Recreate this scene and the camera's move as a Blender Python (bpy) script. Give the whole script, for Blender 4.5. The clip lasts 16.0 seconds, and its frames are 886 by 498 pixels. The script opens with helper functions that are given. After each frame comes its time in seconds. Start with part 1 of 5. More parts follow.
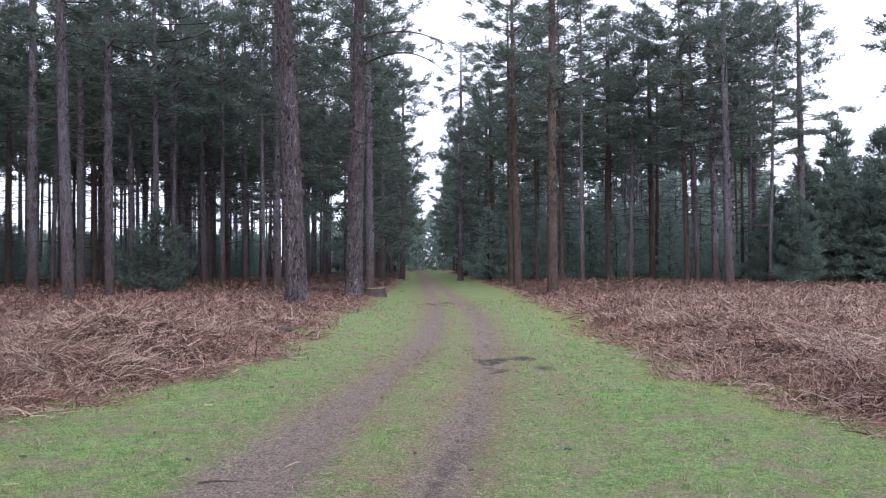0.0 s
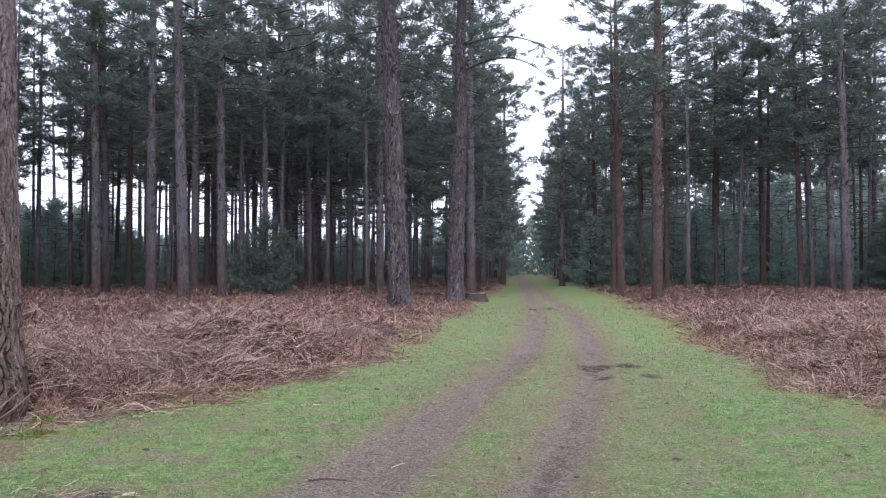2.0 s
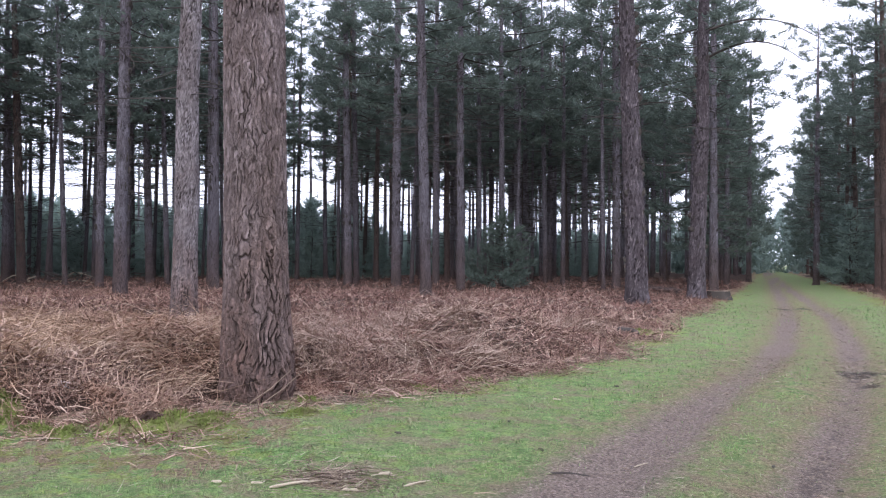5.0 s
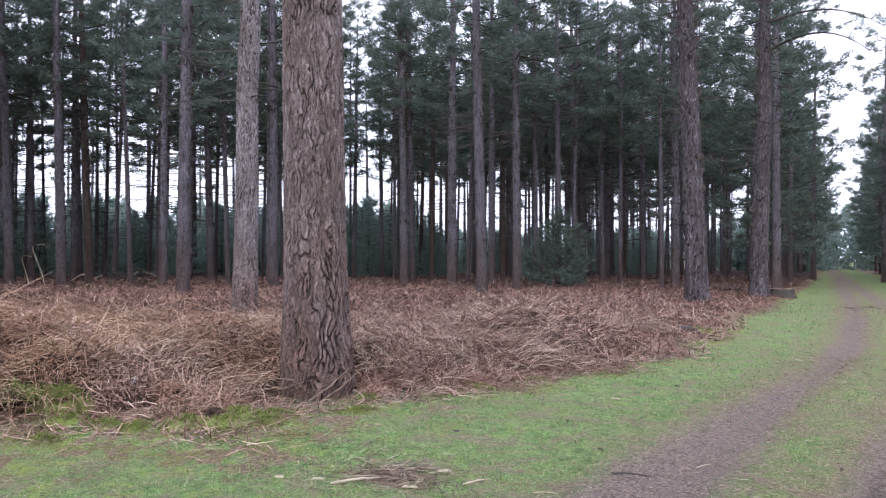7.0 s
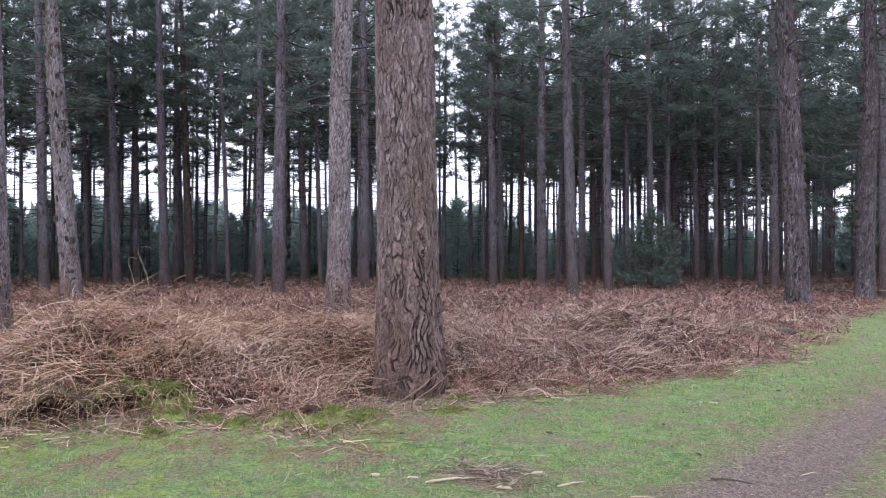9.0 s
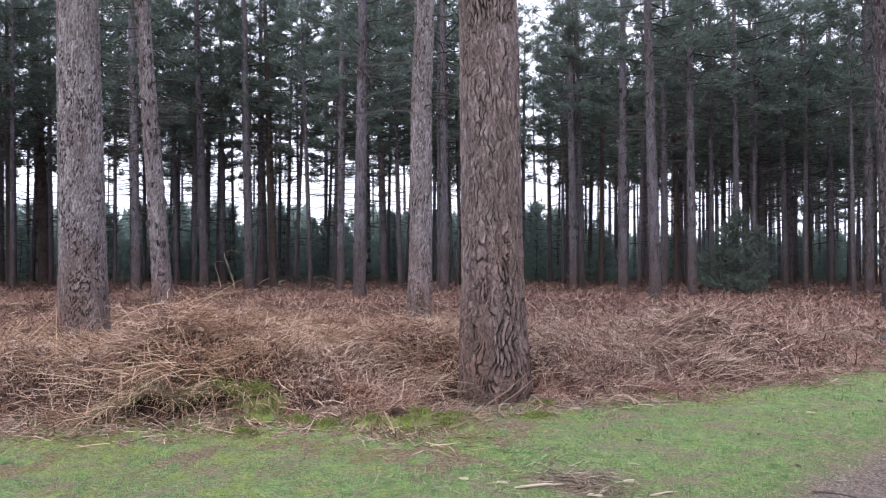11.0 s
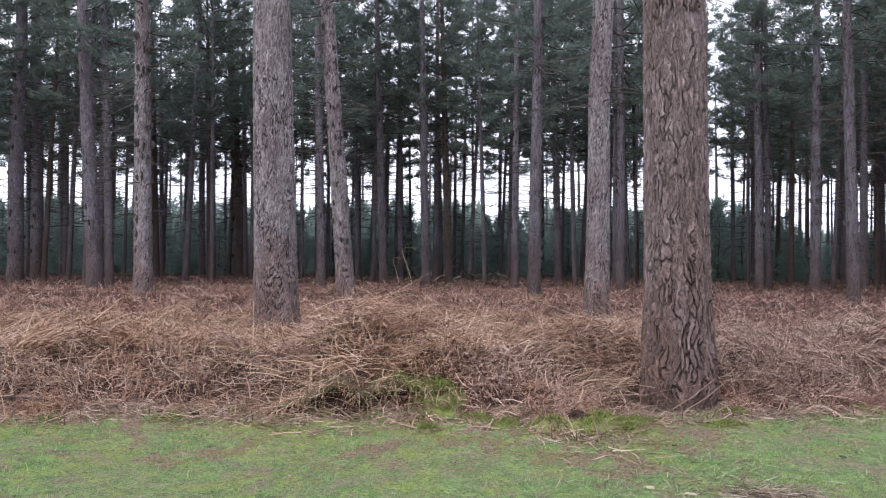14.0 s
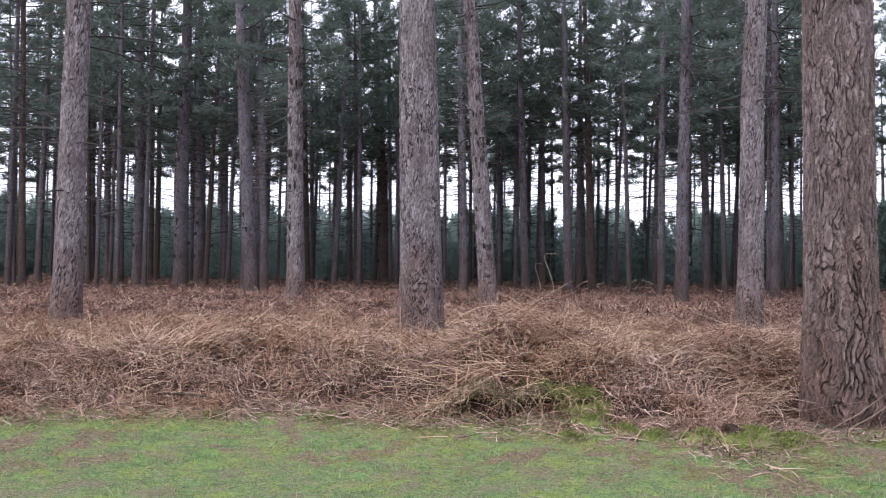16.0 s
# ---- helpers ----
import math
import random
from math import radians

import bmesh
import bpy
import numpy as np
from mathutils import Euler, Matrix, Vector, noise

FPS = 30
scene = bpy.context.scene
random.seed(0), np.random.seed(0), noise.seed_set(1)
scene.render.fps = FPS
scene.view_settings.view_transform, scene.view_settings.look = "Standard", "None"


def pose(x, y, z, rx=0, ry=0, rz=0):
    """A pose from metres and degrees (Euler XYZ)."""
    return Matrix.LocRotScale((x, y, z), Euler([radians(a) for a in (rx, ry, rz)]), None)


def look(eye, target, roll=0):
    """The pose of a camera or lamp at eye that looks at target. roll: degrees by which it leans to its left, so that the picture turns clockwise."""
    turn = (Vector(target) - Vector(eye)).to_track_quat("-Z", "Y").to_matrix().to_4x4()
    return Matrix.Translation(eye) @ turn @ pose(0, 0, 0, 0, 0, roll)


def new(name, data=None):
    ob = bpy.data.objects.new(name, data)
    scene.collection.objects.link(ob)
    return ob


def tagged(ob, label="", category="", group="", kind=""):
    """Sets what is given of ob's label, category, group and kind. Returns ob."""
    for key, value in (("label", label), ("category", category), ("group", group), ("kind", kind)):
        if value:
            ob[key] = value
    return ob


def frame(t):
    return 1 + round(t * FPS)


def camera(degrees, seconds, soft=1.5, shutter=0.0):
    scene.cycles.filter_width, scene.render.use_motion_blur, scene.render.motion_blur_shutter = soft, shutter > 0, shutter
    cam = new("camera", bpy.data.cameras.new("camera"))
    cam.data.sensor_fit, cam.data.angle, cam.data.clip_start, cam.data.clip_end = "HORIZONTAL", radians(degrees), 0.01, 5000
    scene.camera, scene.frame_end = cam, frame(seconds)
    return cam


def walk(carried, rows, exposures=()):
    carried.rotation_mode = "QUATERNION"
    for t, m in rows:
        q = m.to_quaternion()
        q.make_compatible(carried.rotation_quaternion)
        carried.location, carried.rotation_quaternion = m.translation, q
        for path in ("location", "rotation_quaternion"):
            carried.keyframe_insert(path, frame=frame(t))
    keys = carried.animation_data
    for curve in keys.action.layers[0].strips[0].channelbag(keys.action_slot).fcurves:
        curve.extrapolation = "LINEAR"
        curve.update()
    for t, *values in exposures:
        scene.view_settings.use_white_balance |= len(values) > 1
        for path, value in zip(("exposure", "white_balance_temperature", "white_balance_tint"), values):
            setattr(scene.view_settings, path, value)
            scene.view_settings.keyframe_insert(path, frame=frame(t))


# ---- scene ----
cam = camera(55.29, 16.0, soft=1.15)
PATH = [
    (0.0, pose(0.000, 0.000, 1.500, 90.85, 0.28, -0.00)),
    (0.5, pose(-0.019, -0.006, 1.491, 90.99, 0.32, 1.47)),
    (1.0, pose(-0.020, -0.010, 1.490, 91.03, 0.17, 3.54)),
    (1.5, pose(-0.031, -0.017, 1.493, 91.15, -0.06, 5.14)),
    (2.0, pose(-0.037, -0.019, 1.496, 91.21, -0.03, 6.79)),
    (2.5, pose(-0.036, -0.033, 1.496, 91.14, -0.01, 8.54)),
    (3.0, pose(-0.043, -0.048, 1.492, 91.11, -0.13, 10.39)),
    (3.5, pose(-0.045, -0.050, 1.488, 91.06, -0.18, 12.30)),
    (4.0, pose(-0.066, -0.062, 1.490, 90.99, -0.40, 16.93)),
    (6.5, pose(-0.097, -0.073, 1.496, 90.70, -0.23, 25.01)),
    (7.0, pose(-0.099, -0.086, 1.498, 90.69, -0.24, 26.32)),
    (7.5, pose(-0.106, -0.093, 1.501, 90.68, -0.25, 27.49)),
    (8.0, pose(-0.110, -0.094, 1.495, 90.73, -0.19, 28.86)),
    (8.5, pose(-0.109, -0.118, 1.503, 90.71, -0.21, 30.39)),
    (9.0, pose(-0.117, -0.119, 1.499, 90.74, -0.12, 32.32)),
    (9.5, pose(-0.129, -0.136, 1.497, 90.76, -0.17, 34.23)),
    (10.0, pose(-0.146, -0.135, 1.497, 90.78, -0.39, 35.84)),
    (12.5, pose(-0.262, -0.160, 1.494, 90.95, 0.11, 40.09)),
    (13.0, pose(-0.273, -0.132, 1.505, 90.70, -0.23, 42.22)),
    (13.5, pose(-0.269, -0.150, 1.512, 90.74, -0.45, 45.79)),
    (14.0, pose(-0.280, -0.154, 1.517, 90.70, -0.67, 49.21)),
    (14.5, pose(-0.295, -0.144, 1.519, 90.73, -0.79, 51.02)),
    (15.0, pose(-0.287, -0.157, 1.527, 90.79, -0.69, 52.97)),
    (15.5, pose(-0.296, -0.168, 1.523, 90.89, -0.77, 56.40)),
    (16.0, pose(-0.284, -0.191, 1.530, 90.95, -0.85, 58.76)),
]
# the picture starts a little cooler and warms as the camera turns into the stand
EXPOSURE = 1.14
walk(cam, PATH, [(0.0, EXPOSURE - 0.08, 6320, 10), (3.0, EXPOSURE - 0.03, 6300, 11), (8.5, EXPOSURE + 0.04, 6300, 11), (13.0, EXPOSURE, 6580, 10), (16.0, EXPOSURE, 6520, 11)])

# ---- world and light: bright overcast sky, soft sun behind cloud ----
world = bpy.data.worlds.new("overcast_sky")
scene.world = world
world.use_nodes = True
wn, wl = world.node_tree.nodes, world.node_tree.links
wn.clear()
sky = wn.new("ShaderNodeTexSky")
sky.sky_type = 'NISHITA'
sky.sun_disc = False
sky.sun_elevation, sky.sun_rotation = radians(28), radians(198)
sky.dust_density = 4.0
dim = wn.new("ShaderNodeVectorMath")
dim.operation = 'SCALE'
dim.inputs["Scale"].default_value = 0.06
cloud = wn.new("ShaderNodeMix")
cloud.data_type = 'RGBA'
cloud.inputs[0].default_value = 0.9
cloud.inputs[7].default_value = (0.905, 0.95, 1.16, 1)
back = wn.new("ShaderNodeBackground")
back.inputs[1].default_value = 1.02
wout = wn.new("ShaderNodeOutputWorld")
wl.new(sky.outputs[0], dim.inputs[0])
wl.new(dim.outputs[0], cloud.inputs[6])
wl.new(cloud.outputs[2], back.inputs[0])
wl.new(back.outputs[0], wout.inputs[0])

sun = new("sun", bpy.data.lights.new("sun", 'SUN'))
sun.data.energy, sun.data.angle, sun.data.color = 1.1, radians(40), (0.99, 0.98, 0.95)
sun.matrix_world = look((10, -22, 17), (0, 8, 0))

rng = np.random.default_rng(7)


# ---- materials ----
class Mat:
    """A small builder for node materials."""

    def __init__(self, name, rough=0.9, spec=0.25):
        self.m = bpy.data.materials.new(name)
        self.m.use_nodes = True
        self.n, self.l = self.m.node_tree.nodes, self.m.node_tree.links
        self.b = self.n["Principled BSDF"]
        self.b.inputs["Roughness"].default_value = rough
        self.b.inputs["Specular IOR Level"].default_value = spec
        self.tc = self.n.new("ShaderNodeTexCoord")

    def link(self, a, b):
        self.l.new(a, b)

    def coords(self, scale, kind="Object", rot=(0, 0, 0)):
        mp = self.n.new("ShaderNodeMapping")
        mp.inputs["Scale"].default_value = scale
        mp.inputs["Rotation"].default_value = rot
        self.link(self.tc.outputs[kind], mp.inputs[0])
        return mp.outputs[0]

    def noise(self, vec, scale, detail=4.0, rough=0.6):
        t = self.n.new("ShaderNodeTexNoise")
        t.inputs["Scale"].default_value = scale
        t.inputs["Detail"].default_value = detail
        t.inputs["Roughness"].default_value = rough
        self.link(vec, t.inputs["Vector"])
        return t.outputs[0]

    def voronoi(self, vec, scale, feature='F1', out=0, rnd=1.0):
        t = self.n.new("ShaderNodeTexVoronoi")
        t.feature = feature
        t.inputs["Scale"].default_value = scale
        t.inputs["Randomness"].default_value = rnd
        self.link(vec, t.inputs["Vector"])
        return t.outputs[out]

    def ramp(self, fac, stops):
        r = self.n.new("ShaderNodeValToRGB")
        e = r.color_ramp.elements
        while len(e) < len(stops):
            e.new(0.5)
        for k, (p, c) in zip(e, stops):
            k.position = p
            k.color = (c, c, c, 1) if isinstance(c, (int, float)) else (*c, 1)
        self.link(fac, r.inputs[0])
        return r.outputs[0]

    def mix(self, fac, a, b, mode='MIX'):
        x = self.n.new("ShaderNodeMix")
        x.data_type, x.blend_type = 'RGBA', mode
        for sock, v in ((x.inputs[0], fac), (x.inputs[6], a), (x.inputs[7], b)):
            if isinstance(v, bpy.types.NodeSocket):
                self.link(v, sock)
            elif isinstance(v, (int, float)):
                sock.default_value = v
            else:
                sock.default_value = (*v, 1)
        return x.outputs[2]

    def math(self, op, a, b=0.0, clamp=False):
        x = self.n.new("ShaderNodeMath")
        x.operation, x.use_clamp = op, clamp
        for sock, v in ((x.inputs[0], a), (x.inputs[1], b)):
            if isinstance(v, bpy.types.NodeSocket):
                self.link(v, sock)
            else:
                sock.default_value = v
        return x.outputs[0]

    def attr(self, name):
        a = self.n.new("ShaderNodeAttribute")
        a.attribute_name = name
        return a.outputs["Fac"]

    def island(self):
        return self.n.new("ShaderNodeNewGeometry").outputs["Random Per Island"]

    def rand(self):
        return self.n.new("ShaderNodeObjectInfo").outputs["Random"]

    def bump(self, height, strength, dist):
        x = self.n.new("ShaderNodeBump")
        x.inputs["Strength"].default_value = strength
        x.inputs["Distance"].default_value = dist
        self.link(height, x.inputs["Height"])
        self.link(x.outputs[0], self.b.inputs["Normal"])

    def thin(self, colour, share):
        """A leaf: part of the light goes through it."""
        t, x = self.n.new("ShaderNodeBsdfTranslucent"), self.n.new("ShaderNodeMixShader")
        x.inputs[0].default_value = share
        self.link(colour, t.inputs[0])
        self.link(self.b.outputs[0], x.inputs[1])
        self.link(t.outputs[0], x.inputs[2])
        self.link(x.outputs[0], self.n["Material Output"].inputs[0])
        return self.done(colour)

    def fresh(self):
        """1 in the corner of the stand where the bracken fell last, 0 along the track."""
        sep = self.n.new("ShaderNodeSeparateXYZ")
        self.link(self.tc.outputs["Object"], sep.inputs[0])
        lie = self.math('ADD', self.math('MULTIPLY', sep.outputs[0], -0.1), self.math('MULTIPLY', sep.outputs[1], -0.09))
        lie = self.math('ADD', lie, self.math('MULTIPLY', self.math('SUBTRACT', self.noise(self.coords((1, 1, 1)), 0.5, 4), 0.5), 1.2))
        lie = self.math('ADD', lie, 0.38)
        return self.ramp(lie, [(0.05, 0.0), (0.55, 1.0)])

    def west(self):
        """1 on the mossy turf before the stand, 0 on the track."""
        sep = self.n.new("ShaderNodeSeparateXYZ")
        self.link(self.tc.outputs["Object"], sep.inputs[0])
        return self.ramp(self.math('MULTIPLY', sep.outputs[0], -0.1), [(0.24, 0.25), (0.46, 1.0)])

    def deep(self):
        """1 far inside the stand, where redder bracken has the canopy's shade put into its colour."""
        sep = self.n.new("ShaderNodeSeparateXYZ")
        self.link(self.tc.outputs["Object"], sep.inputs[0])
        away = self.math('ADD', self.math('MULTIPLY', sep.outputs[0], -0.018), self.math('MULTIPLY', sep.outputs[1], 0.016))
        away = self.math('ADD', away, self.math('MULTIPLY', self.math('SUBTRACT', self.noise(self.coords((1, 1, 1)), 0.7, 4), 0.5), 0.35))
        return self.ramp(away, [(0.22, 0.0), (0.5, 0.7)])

    def done(self, colour):
        if isinstance(colour, tuple):
            self.b.inputs["Base Color"].default_value = (*colour, 1)
        else:
            self.link(colour, self.b.inputs["Base Color"])
        return self.m


def cracks(k, sxy, sz, scale, width):
    """Winding lines that run up a trunk: 0 in a crack, 1 on a plate; and the noise itself."""
    n = k.noise(k.coords((sxy, sxy, sz)), scale, 4, 0.6)
    return k.ramp(k.math('ABSOLUTE', k.math('SUBTRACT', n, 0.5)), [(0.0, 0.0), (width, 1.0)]), n


def bark_material(name, sxy, grey, brown, crack, coarse=1.0):
    """Pine bark: narrow upright plates, dark fissures, flaking grey faces."""
    k = Mat(name, 0.92, 0.15)
    c1, n1 = cracks(k, sxy, 0.22, 17 / coarse, 0.035)
    c2, n2 = cracks(k, sxy, 0.34, 40 / coarse, 0.045)
    fine = k.noise(k.coords((sxy, sxy, 0.6)), 90, 4, 0.7)
    tone = k.mix(k.ramp(k.noise(k.coords((sxy, sxy, 0.5)), 1.6, 4), [(0.36, 0.0), (0.62, 1.0)]), brown, grey)
    tone = k.mix(k.math('MULTIPLY', k.rand(), 0.6), tone, brown)
    # darker brown bark tone on the lowest metres, fading out into the greyer tone above
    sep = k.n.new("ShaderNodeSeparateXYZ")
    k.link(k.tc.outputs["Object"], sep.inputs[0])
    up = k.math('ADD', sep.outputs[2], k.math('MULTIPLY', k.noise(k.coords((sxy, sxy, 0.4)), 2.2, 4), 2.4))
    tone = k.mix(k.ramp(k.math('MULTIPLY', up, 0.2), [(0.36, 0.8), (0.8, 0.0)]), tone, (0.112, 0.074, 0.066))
    tone = k.mix(1.0, tone, k.ramp(n2, [(0.3, 0.7), (0.7, 1.25)]), 'MULTIPLY')
    tone = k.mix(1.0, tone, k.ramp(fine, [(0.3, 0.7), (0.7, 1.25)]), 'MULTIPLY')
    line = k.math('MULTIPLY', c1, k.math('ADD', 0.45, k.math('MULTIPLY', c2, 0.55)))
    col = k.mix(line, crack, tone)
    k.bump(k.math('ADD', line, k.math('MULTIPLY', fine, 0.3)), 1.0, 0.02 * coarse)
    return k.done(col)


def near_bark_material(name, grey, brown, crack, coarse=1.0, pale=0.5, gape=1.0, base_brown=0.0):
    """The same bark for trunks whose larger plates are modelled."""
    k = Mat(name, 0.93, 0.15)
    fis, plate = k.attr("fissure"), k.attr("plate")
    c1, n1 = cracks(k, 1, 0.21, 20 / coarse, 0.026 * gape)
    c2, n2 = cracks(k, 1, 0.32, 48 / coarse, 0.04)
    fine = k.noise(k.coords((1, 1, 0.6)), 120, 5, 0.7)
    tone = k.mix(k.ramp(k.noise(k.coords((1, 1, 0.5)), 1.7, 4), [(0.36, 0.0), (0.64, 1.0)]), brown, grey)
    if base_brown:
        # darker brown bark tone low down, fading into the grey and brown tone higher up
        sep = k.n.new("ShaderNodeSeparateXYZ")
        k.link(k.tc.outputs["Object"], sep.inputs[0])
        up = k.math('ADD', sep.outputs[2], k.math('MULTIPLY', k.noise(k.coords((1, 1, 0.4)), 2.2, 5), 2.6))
        tone = k.mix(k.ramp(k.math('MULTIPLY', up, 0.2), [(0.36, base_brown), (0.62, 0.0)]), tone, (0.15, 0.09, 0.073))
    tone = k.mix(k.ramp(plate, [(0.2, 0.5), (0.8, 0.0)]), tone, brown)
    tone = k.mix(1.0, tone, k.ramp(plate, [(0.15, 0.72), (0.85, 1.28)]), 'MULTIPLY')
    tone = k.mix(k.ramp(k.math('MULTIPLY', plate, n2), [(0.42, 0.0), (0.5, pale)]), tone, (0.285, 0.245, 0.243))
    tone = k.mix(1.0, tone, k.ramp(n2, [(0.3, 0.78), (0.7, 1.22)]), 'MULTIPLY')
    tone = k.mix(1.0, tone, k.ramp(fine, [(0.3, 0.75), (0.7, 1.22)]), 'MULTIPLY')
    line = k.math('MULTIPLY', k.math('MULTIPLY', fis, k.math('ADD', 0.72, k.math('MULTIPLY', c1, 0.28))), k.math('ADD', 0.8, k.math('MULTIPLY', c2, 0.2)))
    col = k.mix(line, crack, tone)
    k.bump(k.math('ADD', line, k.math('MULTIPLY', fine, 0.4)), 1.0, 0.018 * coarse)
    return k.done(col)


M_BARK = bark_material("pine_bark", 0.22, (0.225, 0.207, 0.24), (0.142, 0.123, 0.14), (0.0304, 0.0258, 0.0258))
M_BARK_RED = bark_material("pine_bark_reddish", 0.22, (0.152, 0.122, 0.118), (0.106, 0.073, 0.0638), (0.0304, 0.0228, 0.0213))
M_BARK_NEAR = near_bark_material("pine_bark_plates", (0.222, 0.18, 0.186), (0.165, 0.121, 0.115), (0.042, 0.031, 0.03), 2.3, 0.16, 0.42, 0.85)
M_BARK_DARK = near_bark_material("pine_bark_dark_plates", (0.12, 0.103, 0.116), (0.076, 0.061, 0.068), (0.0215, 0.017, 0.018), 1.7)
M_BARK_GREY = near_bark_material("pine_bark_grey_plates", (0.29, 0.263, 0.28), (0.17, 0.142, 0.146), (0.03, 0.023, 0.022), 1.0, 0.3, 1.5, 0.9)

k = Mat("dead_twig", 0.9, 0.2)
M_TWIG = k.done(k.mix(k.noise(k.coords((1, 1, 1)), 3), (0.0342, 0.0289, 0.0266), (0.076, 0.0646, 0.0593)))


def needle_material(name, a, b, c):
    k = Mat(name, 0.6, 0.3)
    col = k.mix(k.island(), a, b)
    col = k.mix(k.ramp(k.noise(k.coords((1, 1, 1)), 0.6, 2), [(0.35, 0.0), (0.65, 1.0)]), col, c)
    col = k.mix(k.math('MULTIPLY', k.rand(), 0.35), col, a)
    return k.thin(col, 0.4)


M_NEEDLE = needle_material("pine_needles", (0.0755, 0.0993, 0.0824), (0.162, 0.194, 0.16), (0.125, 0.161, 0.142))
M_THICKET = needle_material("thicket_needles", (0.1, 0.138, 0.118), (0.198, 0.25, 0.212), (0.158, 0.21, 0.188))
# paler and bluer than the grown pines: distance haze is put into the colour
M_YOUNG_HAZED = needle_material("young_pine_needles_hazed", (0.15, 0.202, 0.176), (0.286, 0.358, 0.311), (0.234, 0.305, 0.284))

k = Mat("dead_bracken", 0.85, 0.2)
col = k.ramp(k.island(), [(0.0, (0.062, 0.033, 0.026)), (0.3, (0.165, 0.1, 0.08)), (0.6, (0.305, 0.196, 0.158)), (0.88, (0.43, 0.3, 0.235)), (1.0, (0.56, 0.43, 0.345))])
patch = k.noise(k.coords((1, 1, 1)), 0.8, 4)
col = k.mix(k.ramp(patch, [(0.46, 0.0), (0.6, 0.75)]), col, k.mix(k.island(), (0.195, 0.101, 0.0628), (0.372, 0.221, 0.14)))
old = k.ramp(k.island(), [(0.0, (0.052, 0.026, 0.022)), (0.3, (0.138, 0.078, 0.064)), (0.62, (0.262, 0.166, 0.134)), (0.88, (0.365, 0.25, 0.2)), (1.0, (0.49, 0.365, 0.295))])
old = k.mix(k.ramp(patch, [(0.52, 0.0), (0.66, 0.6)]), old, k.mix(k.island(), (0.157, 0.0665, 0.0533), (0.291, 0.157, 0.125)))
col = k.mix(k.fresh(), old, col)
# canopy shade put into the colour: redder, darker fronds far inside the stand
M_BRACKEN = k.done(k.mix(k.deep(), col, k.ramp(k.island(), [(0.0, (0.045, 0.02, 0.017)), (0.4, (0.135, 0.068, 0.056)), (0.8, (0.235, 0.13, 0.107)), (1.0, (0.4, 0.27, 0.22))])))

k = Mat("bracken_stalk", 0.7, 0.3)
tan = k.ramp(k.island(), [(0.0, (0.234, 0.134, 0.0878)), (0.5, (0.347, 0.224, 0.147)), (1.0, (0.477, 0.35, 0.242))])
M_STALK = k.done(k.mix(k.fresh(), k.ramp(k.island(), [(0.0, (0.182, 0.113, 0.0914)), (0.5, (0.305, 0.216, 0.172)), (1.0, (0.482, 0.377, 0.3))]), tan))

# litter darkened below its own brown: shade in the gaps is in its colour
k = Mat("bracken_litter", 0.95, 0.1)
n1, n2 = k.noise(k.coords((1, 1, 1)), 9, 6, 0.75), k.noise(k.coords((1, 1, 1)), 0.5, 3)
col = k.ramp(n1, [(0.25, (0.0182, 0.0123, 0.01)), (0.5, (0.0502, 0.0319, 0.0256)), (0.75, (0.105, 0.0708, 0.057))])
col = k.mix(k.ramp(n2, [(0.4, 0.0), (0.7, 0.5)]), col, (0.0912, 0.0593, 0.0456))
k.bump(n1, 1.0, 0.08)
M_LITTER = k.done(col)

k = Mat("ground_turf_and_track", 0.95, 0.12)
P = k.coords((1, 1, 1))
mud, worn, lit, wet_and_shade, mossy = k.attr("mud"), k.attr("worn"), k.attr("litter"), k.attr("wet_and_shade"), k.attr("mossy")
grain, fine, mid, big = k.noise(P, 130, 4, 0.7), k.noise(P, 38, 6, 0.8), k.noise(P, 7, 6, 0.72), k.noise(P, 0.8, 4)
grass = k.mix(k.ramp(mid, [(0.34, 0.0), (0.66, 1.0)]), (0.082, 0.142, 0.054), (0.24, 0.35, 0.125))
grass = k.mix(k.ramp(big, [(0.40, 0.0), (0.62, 0.7)]), grass, (0.19, 0.213, 0.103))
grass = k.mix(k.math('MULTIPLY', k.west(), k.ramp(k.noise(P, 3.1, 5, 0.7), [(0.51, 0.0), (0.58, 0.8)])), grass, (0.23, 0.29, 0.08))
grass = k.mix(k.ramp(k.noise(P, 2.3, 6, 0.75), [(0.505, 0.0), (0.59, 0.75)]), grass, (0.225, 0.183, 0.13))
grass = k.mix(k.ramp(k.math('ADD', mossy, k.math('MULTIPLY', k.math('SUBTRACT', mid, 0.5), 1.4)), [(0.35, 0.0), (0.8, 0.6)]), grass, (0.213, 0.236, 0.0646))
grass = k.mix(k.ramp(k.noise(P, 6.5, 6, 0.75), [(0.5, 0.0), (0.62, 0.5)]), grass, (0.225, 0.188, 0.122))
dry = k.mix(k.ramp(fine, [(0.3, 0.0), (0.7, 1.0)]), (0.115, 0.082, 0.054), (0.30, 0.218, 0.15))
earth = k.mix(k.ramp(fine, [(0.3, 0.0), (0.7, 1.0)]), (0.114, 0.0851, 0.0798), (0.281, 0.217, 0.194))
wornf = k.ramp(k.math('ADD', worn, k.math('MULTIPLY', k.math('SUBTRACT', mid, 0.5), 1.6)), [(0.15, 0.0), (0.75, 0.8)])
mudf = k.ramp(k.math('ADD', mud, k.math('MULTIPLY', k.math('SUBTRACT', k.math('MULTIPLY', k.math('ADD', mid, fine), 0.5), 0.5), 1.5)), [(0.25, 0.0), (0.7, 0.9)])
